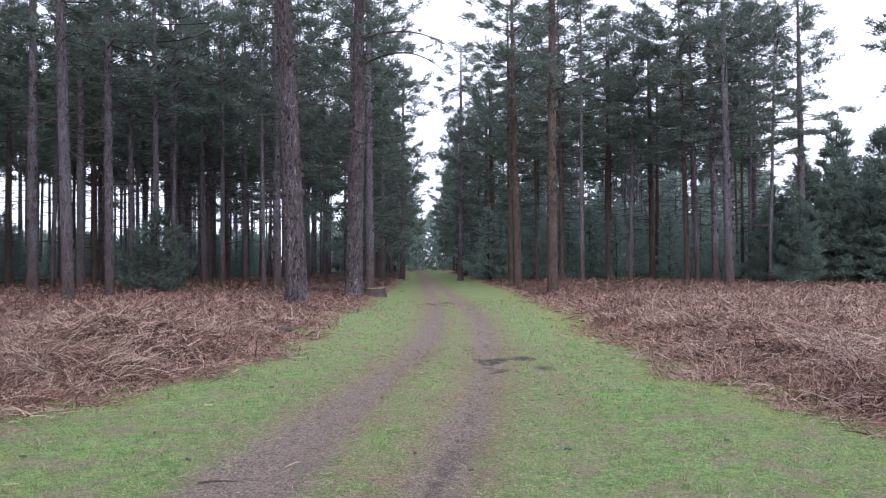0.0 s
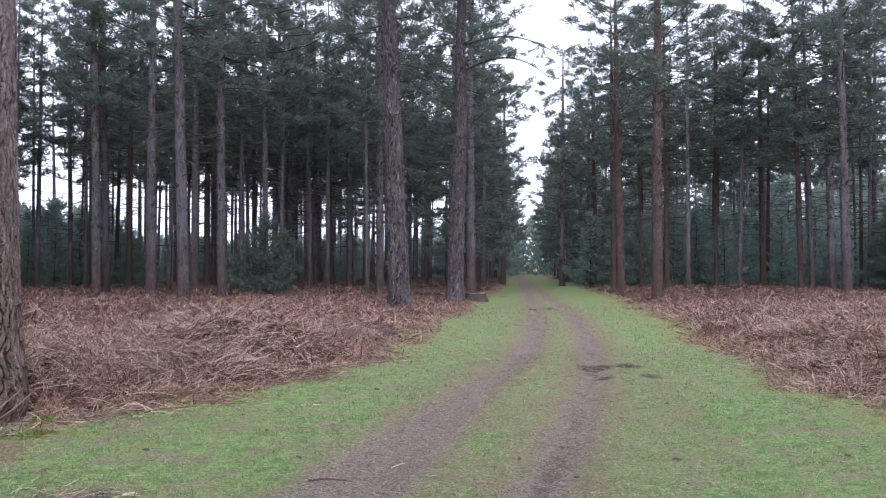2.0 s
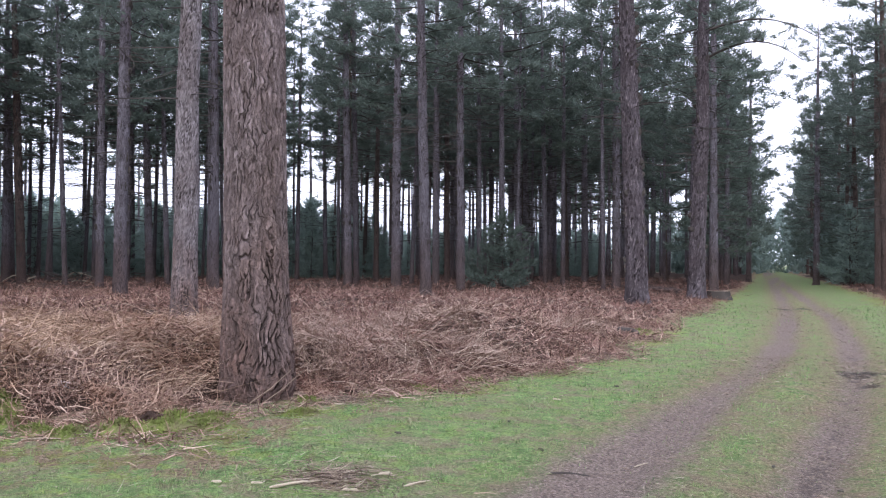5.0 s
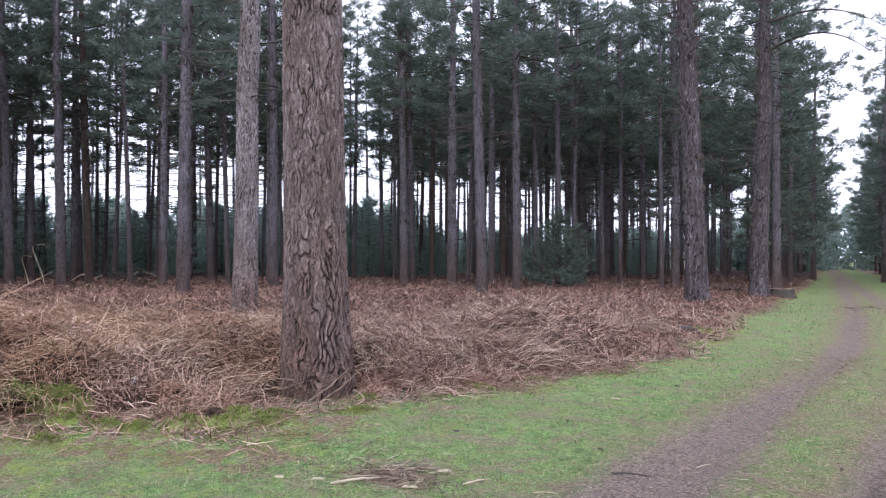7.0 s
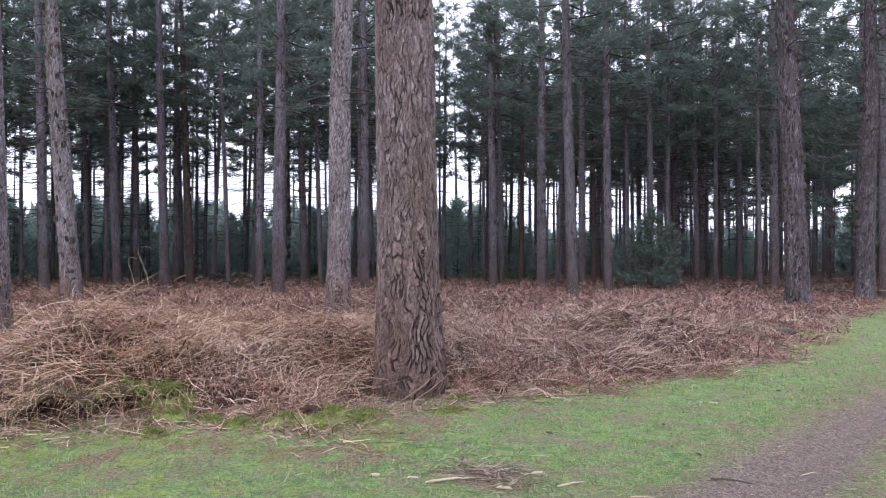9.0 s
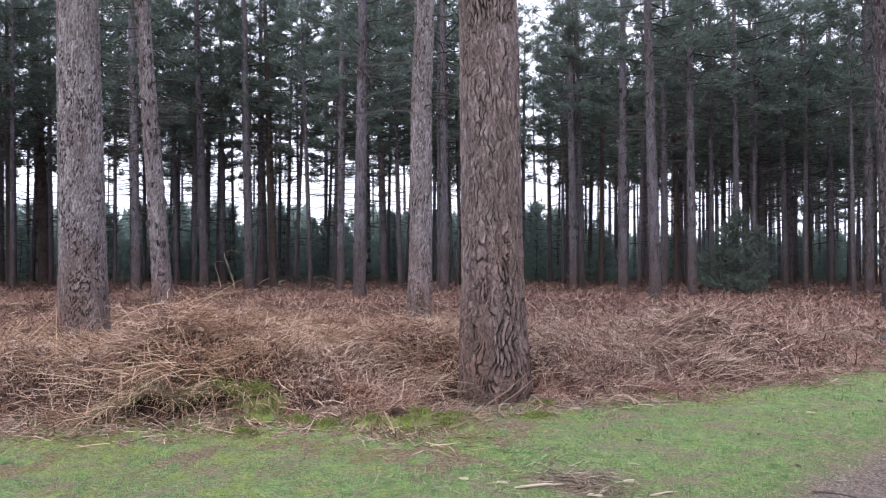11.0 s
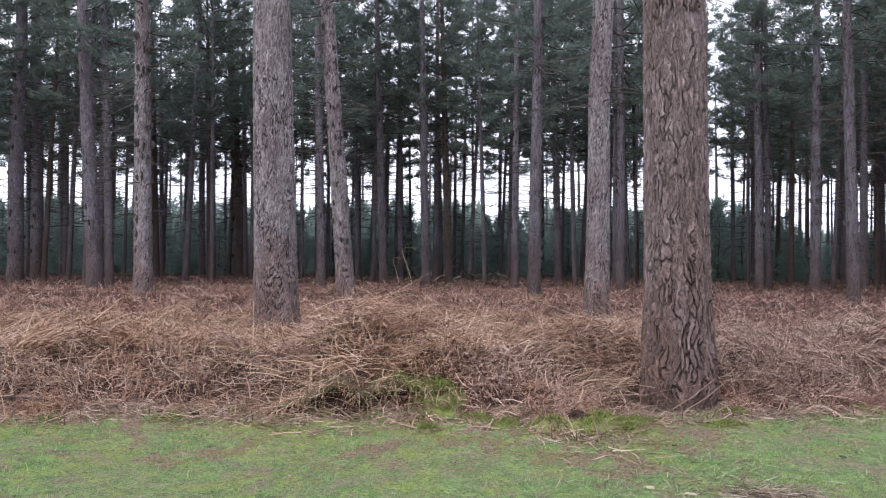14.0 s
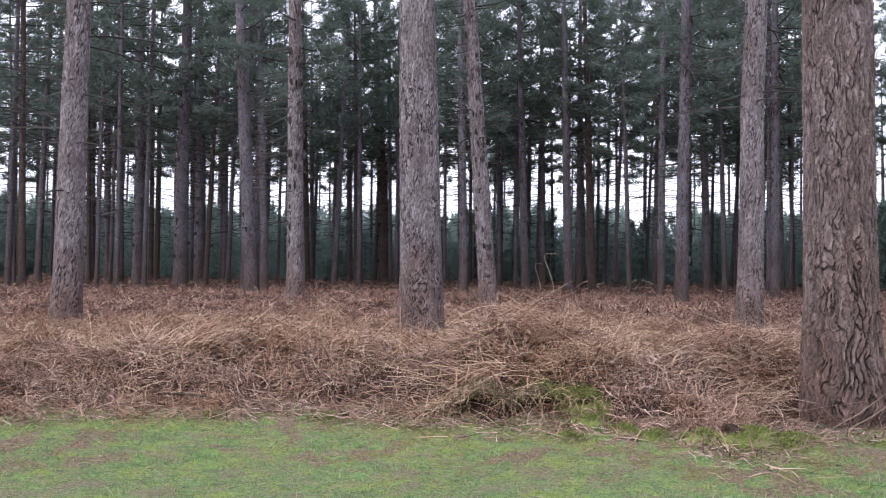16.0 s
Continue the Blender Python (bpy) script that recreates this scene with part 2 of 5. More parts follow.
litf = k.ramp(k.math('ADD', lit, k.math('MULTIPLY', k.math('SUBTRACT', mid, 0.5), 1.2)), [(0.4, 0.0), (0.65, 1.0)])
col = k.mix(wornf, grass, dry)
col = k.mix(litf, col, k.mix(k.ramp(k.math('ADD', mossy, k.math('MULTIPLY', k.math('SUBTRACT', mid, 0.5), 1.5)), [(0.4, 0.0), (0.65, 0.85)]), dry, (0.175, 0.19, 0.057)))
col = k.mix(mudf, col, earth)
# wet mud, and dark hollows whose shade is painted by the same mask
col = k.mix(k.ramp(k.math('ADD', wet_and_shade, k.math('MULTIPLY', k.math('SUBTRACT', mid, 0.5), 0.8)), [(0.35, 0.0), (0.65, 0.85)]), col, (0.0456, 0.0395, 0.038))
col = k.mix(1.0, col, k.ramp(fine, [(0.3, 0.4), (0.5, 1.0), (0.7, 1.7)]), 'MULTIPLY')
col = k.mix(1.0, col, k.ramp(grain, [(0.3, 0.7), (0.7, 1.3)]), 'MULTIPLY')
k.bump(k.math('ADD', k.math('MULTIPLY', fine, 0.6), mid), 1.0, 0.05)
M_GROUND = k.done(col)

k = Mat("grass_blades", 0.75, 0.25)
col = k.ramp(k.island(), [(0.0, (0.058, 0.112, 0.04)), (0.4, (0.132, 0.25, 0.078)), (0.82, (0.222, 0.375, 0.12)), (0.94, (0.31, 0.38, 0.18)), (1.0, (0.42, 0.39, 0.29))])
spot = k.noise(k.coords((1, 1, 1)), 7, 6, 0.75)
col = k.mix(k.ramp(spot, [(0.36, 0.7), (0.48, 0.0)]), col, (0.07, 0.104, 0.042))
col = k.mix(k.math('MULTIPLY', k.west(), k.ramp(k.noise(k.coords((1, 1, 1)), 3.1, 5, 0.7), [(0.51, 0.0), (0.58, 0.75)])), col, k.mix(k.island(), (0.17, 0.215, 0.055), (0.38, 0.44, 0.125)))
col = k.mix(k.ramp(k.noise(k.coords((1, 1, 1)), 2.3, 6, 0.75), [(0.505, 0.0), (0.59, 0.75)]), col, k.mix(k.island(), (0.15, 0.118, 0.082), (0.36, 0.3, 0.205)))
col = k.mix(k.ramp(k.noise(k.coords((1, 1, 1)), 6.5, 6, 0.75), [(0.5, 0.0), (0.62, 0.4)]), col, k.mix(k.island(), (0.15, 0.125, 0.082), (0.345, 0.295, 0.19)))
M_GRASS = k.thin(col, 0.25)

k = Mat("moss", 0.95, 0.1)
n1 = k.noise(k.coords((1, 1, 1)), 40, 5)
k.bump(n1, 1.0, 0.03)
M_MOSS = k.done(k.mix(k.ramp(k.noise(k.coords((1, 1, 1)), 9, 4), [(0.45, 0.0), (0.62, 0.7)]), k.mix(n1, (0.09, 0.112, 0.03), (0.22, 0.26, 0.075)), (0.16, 0.13, 0.08)))

k = Mat("bank_turf", 0.95, 0.1)
n1, n2 = k.noise(k.coords((1, 1, 1)), 40, 5), k.noise(k.coords((1, 1, 1)), 7, 5, 0.7)
sep = k.n.new("ShaderNodeSeparateXYZ")
k.link(k.tc.outputs["Object"], sep.inputs[0])
green = k.math('ADD', k.math('MULTIPLY', sep.outputs[1], 0.1), k.math('MULTIPLY', k.math('SUBTRACT', n2, 0.5), 0.22))
k.bump(n1, 1.0, 0.03)
M_BANK = k.done(k.mix(k.ramp(green, [(0.49, 0.0), (0.535, 0.9)]), k.mix(n1, (0.06, 0.044, 0.03), (0.2, 0.155, 0.1)), k.mix(n1, (0.09, 0.112, 0.03), (0.22, 0.26, 0.075))))

k = Mat("straw_litter", 0.8, 0.25)
M_STRAW = k.done(k.ramp(k.island(), [(0.0, (0.0532, 0.038, 0.0304)), (0.35, (0.122, 0.0836, 0.0646)), (0.7, (0.235, 0.178, 0.135)), (0.95, (0.31, 0.25, 0.19)), (1.0, (0.4, 0.34, 0.27))]))

k = Mat("dark_leaf", 0.6, 0.3)
M_LEAF = k.done(k.mix(k.noise(k.coords((1, 1, 1)), 30), (0.0266, 0.0266, 0.019), (0.0684, 0.057, 0.038)))

k = Mat("pale_wood", 0.8, 0.25)
M_PALE = k.done(k.mix(k.noise(k.coords((4, 4, 1)), 30), (0.274, 0.22, 0.16), (0.471, 0.403, 0.312)))

k = Mat("pale_scrap", 0.4, 0.5)
M_SCRAP = k.done(k.mix(k.noise(k.coords((1, 1, 1)), 25), (0.19, 0.182, 0.19), (0.418, 0.403, 0.41)))


# ---- mesh helpers ----
def mesh_from(name, verts, faces, mats, attrs=None, smooth=False):
    """A mesh from vertex and face arrays (faces: n x 3 or n x 4)."""
    me = bpy.data.meshes.new(name)
    verts, faces = np.asarray(verts, np.float32), np.asarray(faces, np.int32)
    c = faces.shape[1]
    me.vertices.add(len(verts))
    me.vertices.foreach_set("co", verts.ravel())
    me.loops.add(faces.size)
    me.loops.foreach_set("vertex_index", faces.ravel())
    me.polygons.add(len(faces))
    me.polygons.foreach_set("loop_start", np.arange(0, faces.size, c, dtype=np.int32))
    me.polygons.foreach_set("use_smooth", np.full(len(faces), smooth))
    for key, val in (attrs or {}).items():
        a = me.attributes.new(key, 'FLOAT', 'POINT')
        a.data.foreach_set("value", np.asarray(val, np.float32).ravel())
    for m in (mats if isinstance(mats, (list, tuple)) else [mats]):
        me.materials.append(m)
    me.update(calc_edges=True)
    return me


def part(name, data, parent, label="", m=None):
    ob = new(name, data)
    ob.parent = parent
    if m is not None:
        ob.matrix_basis = m
    return tagged(ob, label) if label else ob


def tube(points, radii, sides=5):
    """Vertices and quads of a tapered tube along points."""
    pts, n = np.asarray(points, float), len(points)
    tang = np.gradient(pts, axis=0)
    tang /= np.linalg.norm(tang, axis=1)[:, None] + 1e-9
    ref = np.where(np.abs(tang[:, 2:3]) > 0.9, [[1.0, 0, 0]], [[0, 0, 1.0]])
    u = np.cross(tang, ref)
    u /= np.linalg.norm(u, axis=1)[:, None] + 1e-9
    w = np.cross(tang, u)
    a = np.arange(sides) / sides * 2 * np.pi
    v = pts[:, None] + np.asarray(radii)[:, None, None] * (np.cos(a)[None, :, None] * u[:, None] + np.sin(a)[None, :, None] * w[:, None])
    i, j = np.meshgrid(np.arange(n - 1), np.arange(sides), indexing="ij")
    q = np.stack([i * sides + j, i * sides + (j + 1) % sides, (i + 1) * sides + (j + 1) % sides, (i + 1) * sides + j], -1).reshape(-1, 4)
    return v.reshape(-1, 3), q


def merge(pieces):
    vs, fs, o = [], [], 0
    for v, q in pieces:
        vs.append(v)
        fs.append(q + o)
        o += len(v)
    return np.concatenate(vs), np.concatenate(fs)


def value_noise(x, y, s, seed=0):
    """Smooth 2D noise in 0..1 for arrays."""
    r = np.random.default_rng(seed).random((64, 64))
    x, y = x / s, y / s
    i, j = np.floor(x).astype(int), np.floor(y).astype(int)
    fx, fy = x - i, y - j
    fx, fy = fx * fx * (3 - 2 * fx), fy * fy * (3 - 2 * fy)
    g = lambda a, b: r[a % 64, b % 64]
    return (g(i, j) * (1 - fx) + g(i + 1, j) * fx) * (1 - fy) + (g(i, j + 1) * (1 - fx) + g(i + 1, j + 1) * fx) * fy


def sstep(a, b, x):
    t = np.clip((x - a) / (b - a), 0, 1)
    return t * t * (3 - 2 * t)


# ---- the plan: edges of the bracken, ruts of the track ----
LEFT_Y = [-40, -3, 0.8, 2.9, 3.6, 4.2, 5.0, 5.3, 5.6, 6.3, 7.1, 8.1, 9.4, 10.9, 13.2, 17.9, 28, 40, 84, 160]
LEFT_X = [-14, -9.8, -9.3, -8.6, -7.9, -7.45, -7.0, -5.8, -5.4, -5.5, -5.1, -4.5, -4.0, -3.5, -3.0, -2.95, -2.9, -2.8, -3.6, -6.5]
RIGHT_Y = [-40, 2, 7.9, 8.4, 9.8, 10.8, 13.3, 16.2, 24, 43, 77, 160]
RIGHT_X = [7, 4.9, 4.15, 3.9, 3.85, 3.4, 3.6, 3.35, 3.5, 3.35, 2.3, -1.5]
RUT_Y = [-30, 0, 5.5, 6.7, 8.8, 12.2, 17, 24, 30, 48, 71, 160]
RUT_L = [-4.5, -2.2, -1.3, -1.22, -1.03, -0.6, -0.27, -0.25, -0.32, -0.94, -1.7, -5.0]
RUT_R = [-2.2, -0.9, -0.08, 0.05, 0.32, 0.66, 0.85, 0.93, 0.68, -0.14, -1.05, -4.2]


def wobble(x, y, a=0.5):
    return (value_noise(x, y, 0.9, 3) - 0.5) * a + (value_noise(x, y, 0.3, 4) - 0.5) * a * 0.5


def bracken_depth(x, y):
    """Metres that a place lies inside the bracken (negative: on the grass)."""
    left = (np.interp(y, LEFT_Y, LEFT_X) - x)
    slope = np.gradient(LEFT_X, LEFT_Y)
    left = left / np.sqrt(1 + np.interp(y, LEFT_Y, slope) ** 2)
    right = x - np.interp(y, RIGHT_Y, RIGHT_X)
    return np.maximum(left, right) + wobble(x, y)


MOUNDS = ((-8.15, 5.05, 0.36, 0.9), (-8.9, 6.0, 0.2, 1.3), (-4.9, 13.1, 0.4, 1.2), (-9.9, 3.6, 0.22, 0.8), (-10.3, 2.2, 0.18, 0.8), (-6.7, 8.0, 0.18, 0.6), (-3.9, 12.0, 0.15, 0.8), (4.9, 8.6, 0.15, 0.9), (-7.4, 8.2, 0.12, 0.8), (6.5, 12.5, 0.12, 1.2), (-10.5, 8.5, 0.1, 1.2))


def ground_z(x, y):
    z = (value_noise(x, y, 2.3, 11) - 0.5) * 0.06 + (value_noise(x, y, 0.5, 12) - 0.5) * 0.025
    near = np.exp(-(y / 60) ** 2)
    for rx in (RUT_L, RUT_R):
        d = x - np.interp(y, RUT_Y, rx)
        z = z - 0.05 * np.exp(-(d / 0.22) ** 2) * near + 0.02 * np.exp(-((np.abs(d) - 0.45) / 0.2) ** 2) * near
    z = z + 0.10 * sstep(-0.1, 0.5, bracken_depth(x, y)) * near
    # mossy bank at the edge of the bracken
    z = z + 0.20 * np.exp(-(((x + 7.65) / 0.4) ** 2 + ((y - 4.9) / 0.7) ** 2))
    # the large pine stands in a shallow dip
    z = z * (1 - 0.9 * np.exp(-(((x + 5.35) / 0.8) ** 2 + ((y - 7.35) / 0.8) ** 2)))
    return z


def bare_patch(x, y, d):
    """Brown littered gaps in the turf, thickest near the bracken."""
    p = (1 + 0.8 * (1 - sstep(-4.6, -3.2, x))) * sstep(0.48, 0.61, 0.5 * value_noise(x, y, 0.36, 61) + 0.5 * value_noise(x, y, 0.13, 62)) * np.exp(-((np.minimum(d, 0) + 0.3) / (0.7 + 1.2 * (1 - sstep(-4.6, -3.2, x)))) ** 2) * (1 - 0.7 * sstep(-4.5, -2.5, x))
    return np.minimum(p, 1.0)


def foot_clear(x, y):
    """True away from the bare foot of the large pine."""
    return np.hypot(x + 5.33, (y - 7.38)) > 0.58


def hollow(x, y):
    """Gaps between the tussocks, 1 in the deepest."""
    return sstep(0.55, 0.72, 0.55 * value_noise(x, y, 0.55, 26) + 0.45 * value_noise(x, y, 0.24, 27)) * (1 - sstep(16, 26, np.hypot(x, y)))


def bracken_top(x, y):
    """Height of the bracken bed above the ground."""
    d = bracken_depth(x, y)
    clump = np.abs(value_noise(x, y, 0.75, 21) - 0.5) * 2
    h = sstep(-0.1, 2.2, d) * (0.06 + 0.24 * value_noise(x, y, 1.5, 23) ** 1.5 + 0.16 * value_noise(x, y, 3.1, 22)) + sstep(0.12, 1.25, d) * (0.02 + 0.33 * (1 - clump) ** 1.6)
    h = h + sstep(0.2, 1.0, d) * (1 - sstep(3.5, 7, d)) * 0.3 * value_noise(x, y, 0.9, 24) ** 2
    h = h * (1 - 0.75 * hollow(x, y))
    # bed flattened to fit the camera's view, deep inside and beside the far track
    r = np.hypot(x, y)
    h = h * (1 - 0.48 * sstep(7.5, 14, r)) * (1 - 0.45 * sstep(16, 26, r) * (1 - sstep(3, 7, d)))
    for mx, my, mh, ms in MOUNDS:
        h = h + mh * np.exp(-((x - mx) ** 2 + (y - my) ** 2) / ms ** 2) * sstep(0, 0.5, d)
    for tx, ty, w, m in ((-5.3, 7.1, 0.75, 0.97), (-6.25, 6.3, 0.55, 0.6), (-11.5, 13.7, 0.8, 0.6), (-22.3, 14.9, 1.4, 0.7), (-4.8, 27.9, 1.5, 0.9), (-3.6, 34.0, 1.6, 0.9), (-12.3, 27.7, 1.5, 0.6)):
        h = h * (1 - m * np.exp(-((x - tx) ** 2 + (y - ty) ** 2) / w ** 2))
    return h


# ---- ground: one sheet to the horizon ----
def build_ground():
    az = np.concatenate([np.arange(-36, 100, 0.34), np.arange(100, 324, 4.0)])
    r = [0.12]
    while r[-1] < 220:
        r.append(r[-1] * (1.024 if r[-1] > 3 else 1.12))
    r = np.array(r + [300, 450, 800, 1500, 3000])
    A, R = np.meshgrid(np.radians(az), r, indexing="ij")
    x, y = -np.sin(A) * R, np.cos(A) * R
    fade = 1 - sstep(90, 200, R)
    z = ground_z(x, y) * fade
    d = bracken_depth(x, y)
    mud, worn, wet_and_shade = np.zeros_like(x), np.zeros_like(x), np.zeros_like(x)
    for rx, w in ((RUT_L, 0.33), (RUT_R, 0.29)):
        q = x - np.interp(y, RUT_Y, rx)
        widen = 1 + 0.6 * np.exp(-((y - 5.3) / 3) ** 2) * (rx is RUT_L)
        mud = np.maximum(mud, np.exp(-(q / (w * widen)) ** 2) * (0.55 + 0.4 * value_noise(x, y, 2.0, 31)))
        wet_and_shade = np.maximum(wet_and_shade, (0.5 if rx is RUT_R else 0.3) * np.exp(-(q / 0.17) ** 2) * value_noise(x, y, 1.1, 32) ** 0.5)
        worn = np.maximum(worn, np.exp(-(q / 0.75) ** 2) * 0.66)
    mid = x - (np.interp(y, RUT_Y, RUT_L) + np.interp(y, RUT_Y, RUT_R)) / 2
    worn = np.maximum(worn, 0.34 * np.exp(-(mid / 1.5) ** 2))
    worn = np.maximum(worn, 0.5 * np.exp(-((x - 1.35) / 0.35) ** 2 - ((y - 10) / 4) ** 2))
    # at the pine's foot and the bank: dark earth with hollow shade painted in
    for px, py, s, m in ((0.72, 13.0, 0.3, 1.1), (1.22, 12.95, 0.24, 1.0), (1.42, 11.9, 0.26, 0.7), (-0.1, 30.4, 0.8, 0.5), (-0.45, 30.6, 0.3, 0.9), (0.2, 30.8, 0.35, 0.9), (1.7, 31.0, 0.35, 0.8), (0.78, 11.6, 0.22, 0.7), (0.62, 12.2, 0.2, 0.6), (-0.55, 12.6, 0.3, 0.4), (-5.33, 7.4, 0.36, 0.75), (-7.6, 3.7, 0.22, 0.6), (-7.75, 4.6, 0.25, 0.7), (0.45, 10.2, 0.2, 0.4)):
        wet_and_shade = np.maximum(wet_and_shade, m * np.exp(-((x - px) ** 2 + (y - py) ** 2 / 2.5) / s ** 2))
    belt = value_noise(x, y, 1.4, 36)
    litter = sstep(-0.3 - 0.5 * belt, 0.05, d) * (0.55 + 0.45 * value_noise(x, y, 0.35, 37))
    litter = np.maximum(litter, 0.75 * bare_patch(x, y, d))
    litter = np.maximum(litter, 0.8 * np.exp(-((x + 3.0) ** 2 / 0.3 + (y - 5.0) ** 2 / 0.08)))
    litter = np.maximum(litter, 0.7 * np.exp(-((x + 5.2) ** 2 / 0.8 + (y - 7.1) ** 2 / 0.35)))
    mossy = 1.0 * value_noise(x, y, 0.5, 35) * np.exp(-((d + 0.35) / 0.6) ** 2) + 0.7 * value_noise(x, y, 0.45, 38) * np.exp(-((d + 1.5) / 1.2) ** 2) * (1 - sstep(-4.6, -3.2, x)) + 0.6 * np.exp(-((x - 3.2) / 0.9) ** 2) * value_noise(x, y, 1.7, 33)
    na, nr = x.shape
    i, j = np.meshgrid(np.arange(na), np.arange(nr - 1), indexing="ij")
    i2 = (i + 1) % na
    q = np.stack([i * nr + j, i * nr + j + 1, i2 * nr + j + 1, i2 * nr + j], -1).reshape(-1, 4)[:, ::-1]
    v = np.stack([x, y, z], -1).reshape(-1, 3)
    me = mesh_from("ground", v, q, M_GROUND, {"mud": mud, "worn": worn, "litter": litter, "wet_and_shade": wet_and_shade, "mossy": mossy}, True)
    bm = bmesh.new()
    bm.from_mesh(me)
    bm.verts.ensure_lookup_table()
    bm.faces.new([bm.verts[n * nr] for n in range(na)])
    bmesh.ops.recalc_face_normals(bm, faces=bm.faces)
    bm.to_mesh(me)
    bm.free()
    tagged(new("ground", me), "mown green turf with a muddy two-rut track", "ground", kind="structure")


build_ground()


# ---- bracken ----
def ribbons(base, heading, rise, length, width, bend, curl, seg, g):
    """Many bent strips: one array row each."""
    n = len(length)
    s = np.linspace(0, 1, seg + 1)[None, :]
    el = rise[:, None] - bend[:, None] * s
    hd = heading[:, None] + curl[:, None] * s
    step = (length / seg)[:, None]
    dx, dy, dz = np.cos(el) * np.cos(hd) * step, np.cos(el) * np.sin(hd) * step, np.sin(el) * step
    zero = np.zeros((n, 1))
    px = base[:, 0:1] + np.concatenate([zero, np.cumsum(dx[:, :-1], 1)], 1)
    py = base[:, 1:2] + np.concatenate([zero, np.cumsum(dy[:, :-1], 1)], 1)
    pz = base[:, 2:3] + np.concatenate([zero, np.cumsum(dz[:, :-1], 1)], 1)
    roll = g.uniform(-0.9, 0.9, n)[:, None]
    wd = width[:, None] * (1 - 0.7 * s) / 2
    sx, sy, sz = -np.sin(hd) * np.cos(roll) * wd, np.cos(hd) * np.cos(roll) * wd, np.sin(roll) * wd
    v = np.stack([np.stack([px - sx, py - sy, pz - sz], -1), np.stack([px + sx, py + sy, pz + sz], -1)], 2).reshape(-1, 3)
    o = (np.arange(n) * (seg + 1) * 2)[:, None] + (np.arange(seg) * 2)[None, :]
    q = np.stack([o, o + 1, o + 3, o + 2], -1).reshape(-1, 4)
    return v, q


def build_bracken():
    # the packed bed beneath
    az = np.arange(-36, 101, 0.4)
    r = [4.0]
    while r[-1] < 120:
        r.append(r[-1] * 1.02)
    A, R = np.meshgrid(np.radians(az), np.array(r), indexing="ij")
    x, y = -np.sin(A) * R, np.cos(A) * R
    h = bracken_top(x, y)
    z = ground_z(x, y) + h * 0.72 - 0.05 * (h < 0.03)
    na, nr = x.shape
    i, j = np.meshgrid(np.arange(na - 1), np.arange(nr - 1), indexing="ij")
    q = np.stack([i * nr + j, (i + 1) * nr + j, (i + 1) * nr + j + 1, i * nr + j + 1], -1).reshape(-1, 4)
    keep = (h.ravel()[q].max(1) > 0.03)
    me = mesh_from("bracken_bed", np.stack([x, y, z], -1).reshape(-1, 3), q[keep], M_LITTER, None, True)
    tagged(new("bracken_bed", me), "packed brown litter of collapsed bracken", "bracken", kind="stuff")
    # fallen fronds, finer and denser close by
    pieces = []
    g = np.random.default_rng(5)
    for r0, r1, count, ln, wd, seg in ((5, 12, 135000, 0.17, 0.0095, 2), (12, 20, 165000, 0.19, 0.015, 1), (20, 36, 140000, 0.20, 0.02, 1), (36, 72, 90000, 0.26, 0.026, 1)):
        n = count * 3
        a, rr = np.radians(g.uniform(-34, 99, n)), np.sqrt(g.uniform(r0 ** 2, r1 ** 2, n))
        px, py = -np.sin(a) * rr, np.cos(a) * rr
        d = bracken_depth(px, py)
        ok = np.where(foot_clear(px, py) & ((d > 0.0) & (g.random(n) > 0.75 * hollow(px, py))) | foot_clear(px, py) & ((d > -0.5) & (d < 0.0) & (g.random(n) < 0.15)))[0][:count]
        px, py = px[ok], py[ok]
        m = len(px)
        top = bracken_top(px, py)
        pz = ground_z(px, py) + 0.01 + top * g.uniform(0.6, 1.02, m)
        length = ln * g.uniform(0.4, 1.6, m)
        drape = value_noise(px, py, 1.3, 44) * 14 + g.normal(0, 1.3, m)
        pieces.append(ribbons(np.stack([px, py, pz], 1), drape, g.normal(0.18, 0.42, m), length, wd * g.uniform(0.4, 1.6, m),
                              g.normal(0.6, 0.7, m), g.normal(0, 1.1, m), seg, g))
    n = 120000
    a, rr = np.radians(g.uniform(-34, 99, n)), np.sqrt(g.uniform(25, 18 ** 2, n))
    px, py = -np.sin(a) * rr, np.cos(a) * rr
    d = bracken_depth(px, py)
    ok = np.where((d < 0.35) & foot_clear(px, py) & (g.random(n) < np.exp(-((d - 0.1) / (0.25 + 0.45 * value_noise(px, py, 1.4, 36))) ** 2)))[0]
    px, py, m = px[ok], py[ok], len(ok)
    pieces.append(ribbons(np.stack([px, py, ground_z(px, py) + bracken_top(px, py) * 0.6 + g.uniform(0.008, 0.04, m)], 1), g.uniform(0, 6.283, m), g.normal(0.04, 0.12, m), g.uniform(0.08, 0.34, m), g.uniform(0.004, 0.011, m), g.normal(0.12, 0.15, m), g.normal(0, 0.6, m), 2, g))
    v, q = merge(pieces)
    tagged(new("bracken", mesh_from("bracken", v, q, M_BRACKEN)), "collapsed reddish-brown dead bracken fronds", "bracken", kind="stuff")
    # long pale stalks standing out of it
    n = 27000
    a, rr = np.radians(g.uniform(-34, 99, n)), np.sqrt(g.uniform(25, 32 ** 2, n))
    px, py = -np.sin(a) * rr, np.cos(a) * rr
    ok = np.where(foot_clear(px, py) & (bracken_depth(px, py) > 0.05) & (hollow(px, py) < 0.5) & (value_noise(px, py, 0.8, 41) > 0.45) & (g.random(n) < np.clip(11 / rr, 0.2, 1)))[0]
    px, py, rr = px[ok], py[ok], rr[ok]
    m = len(px)
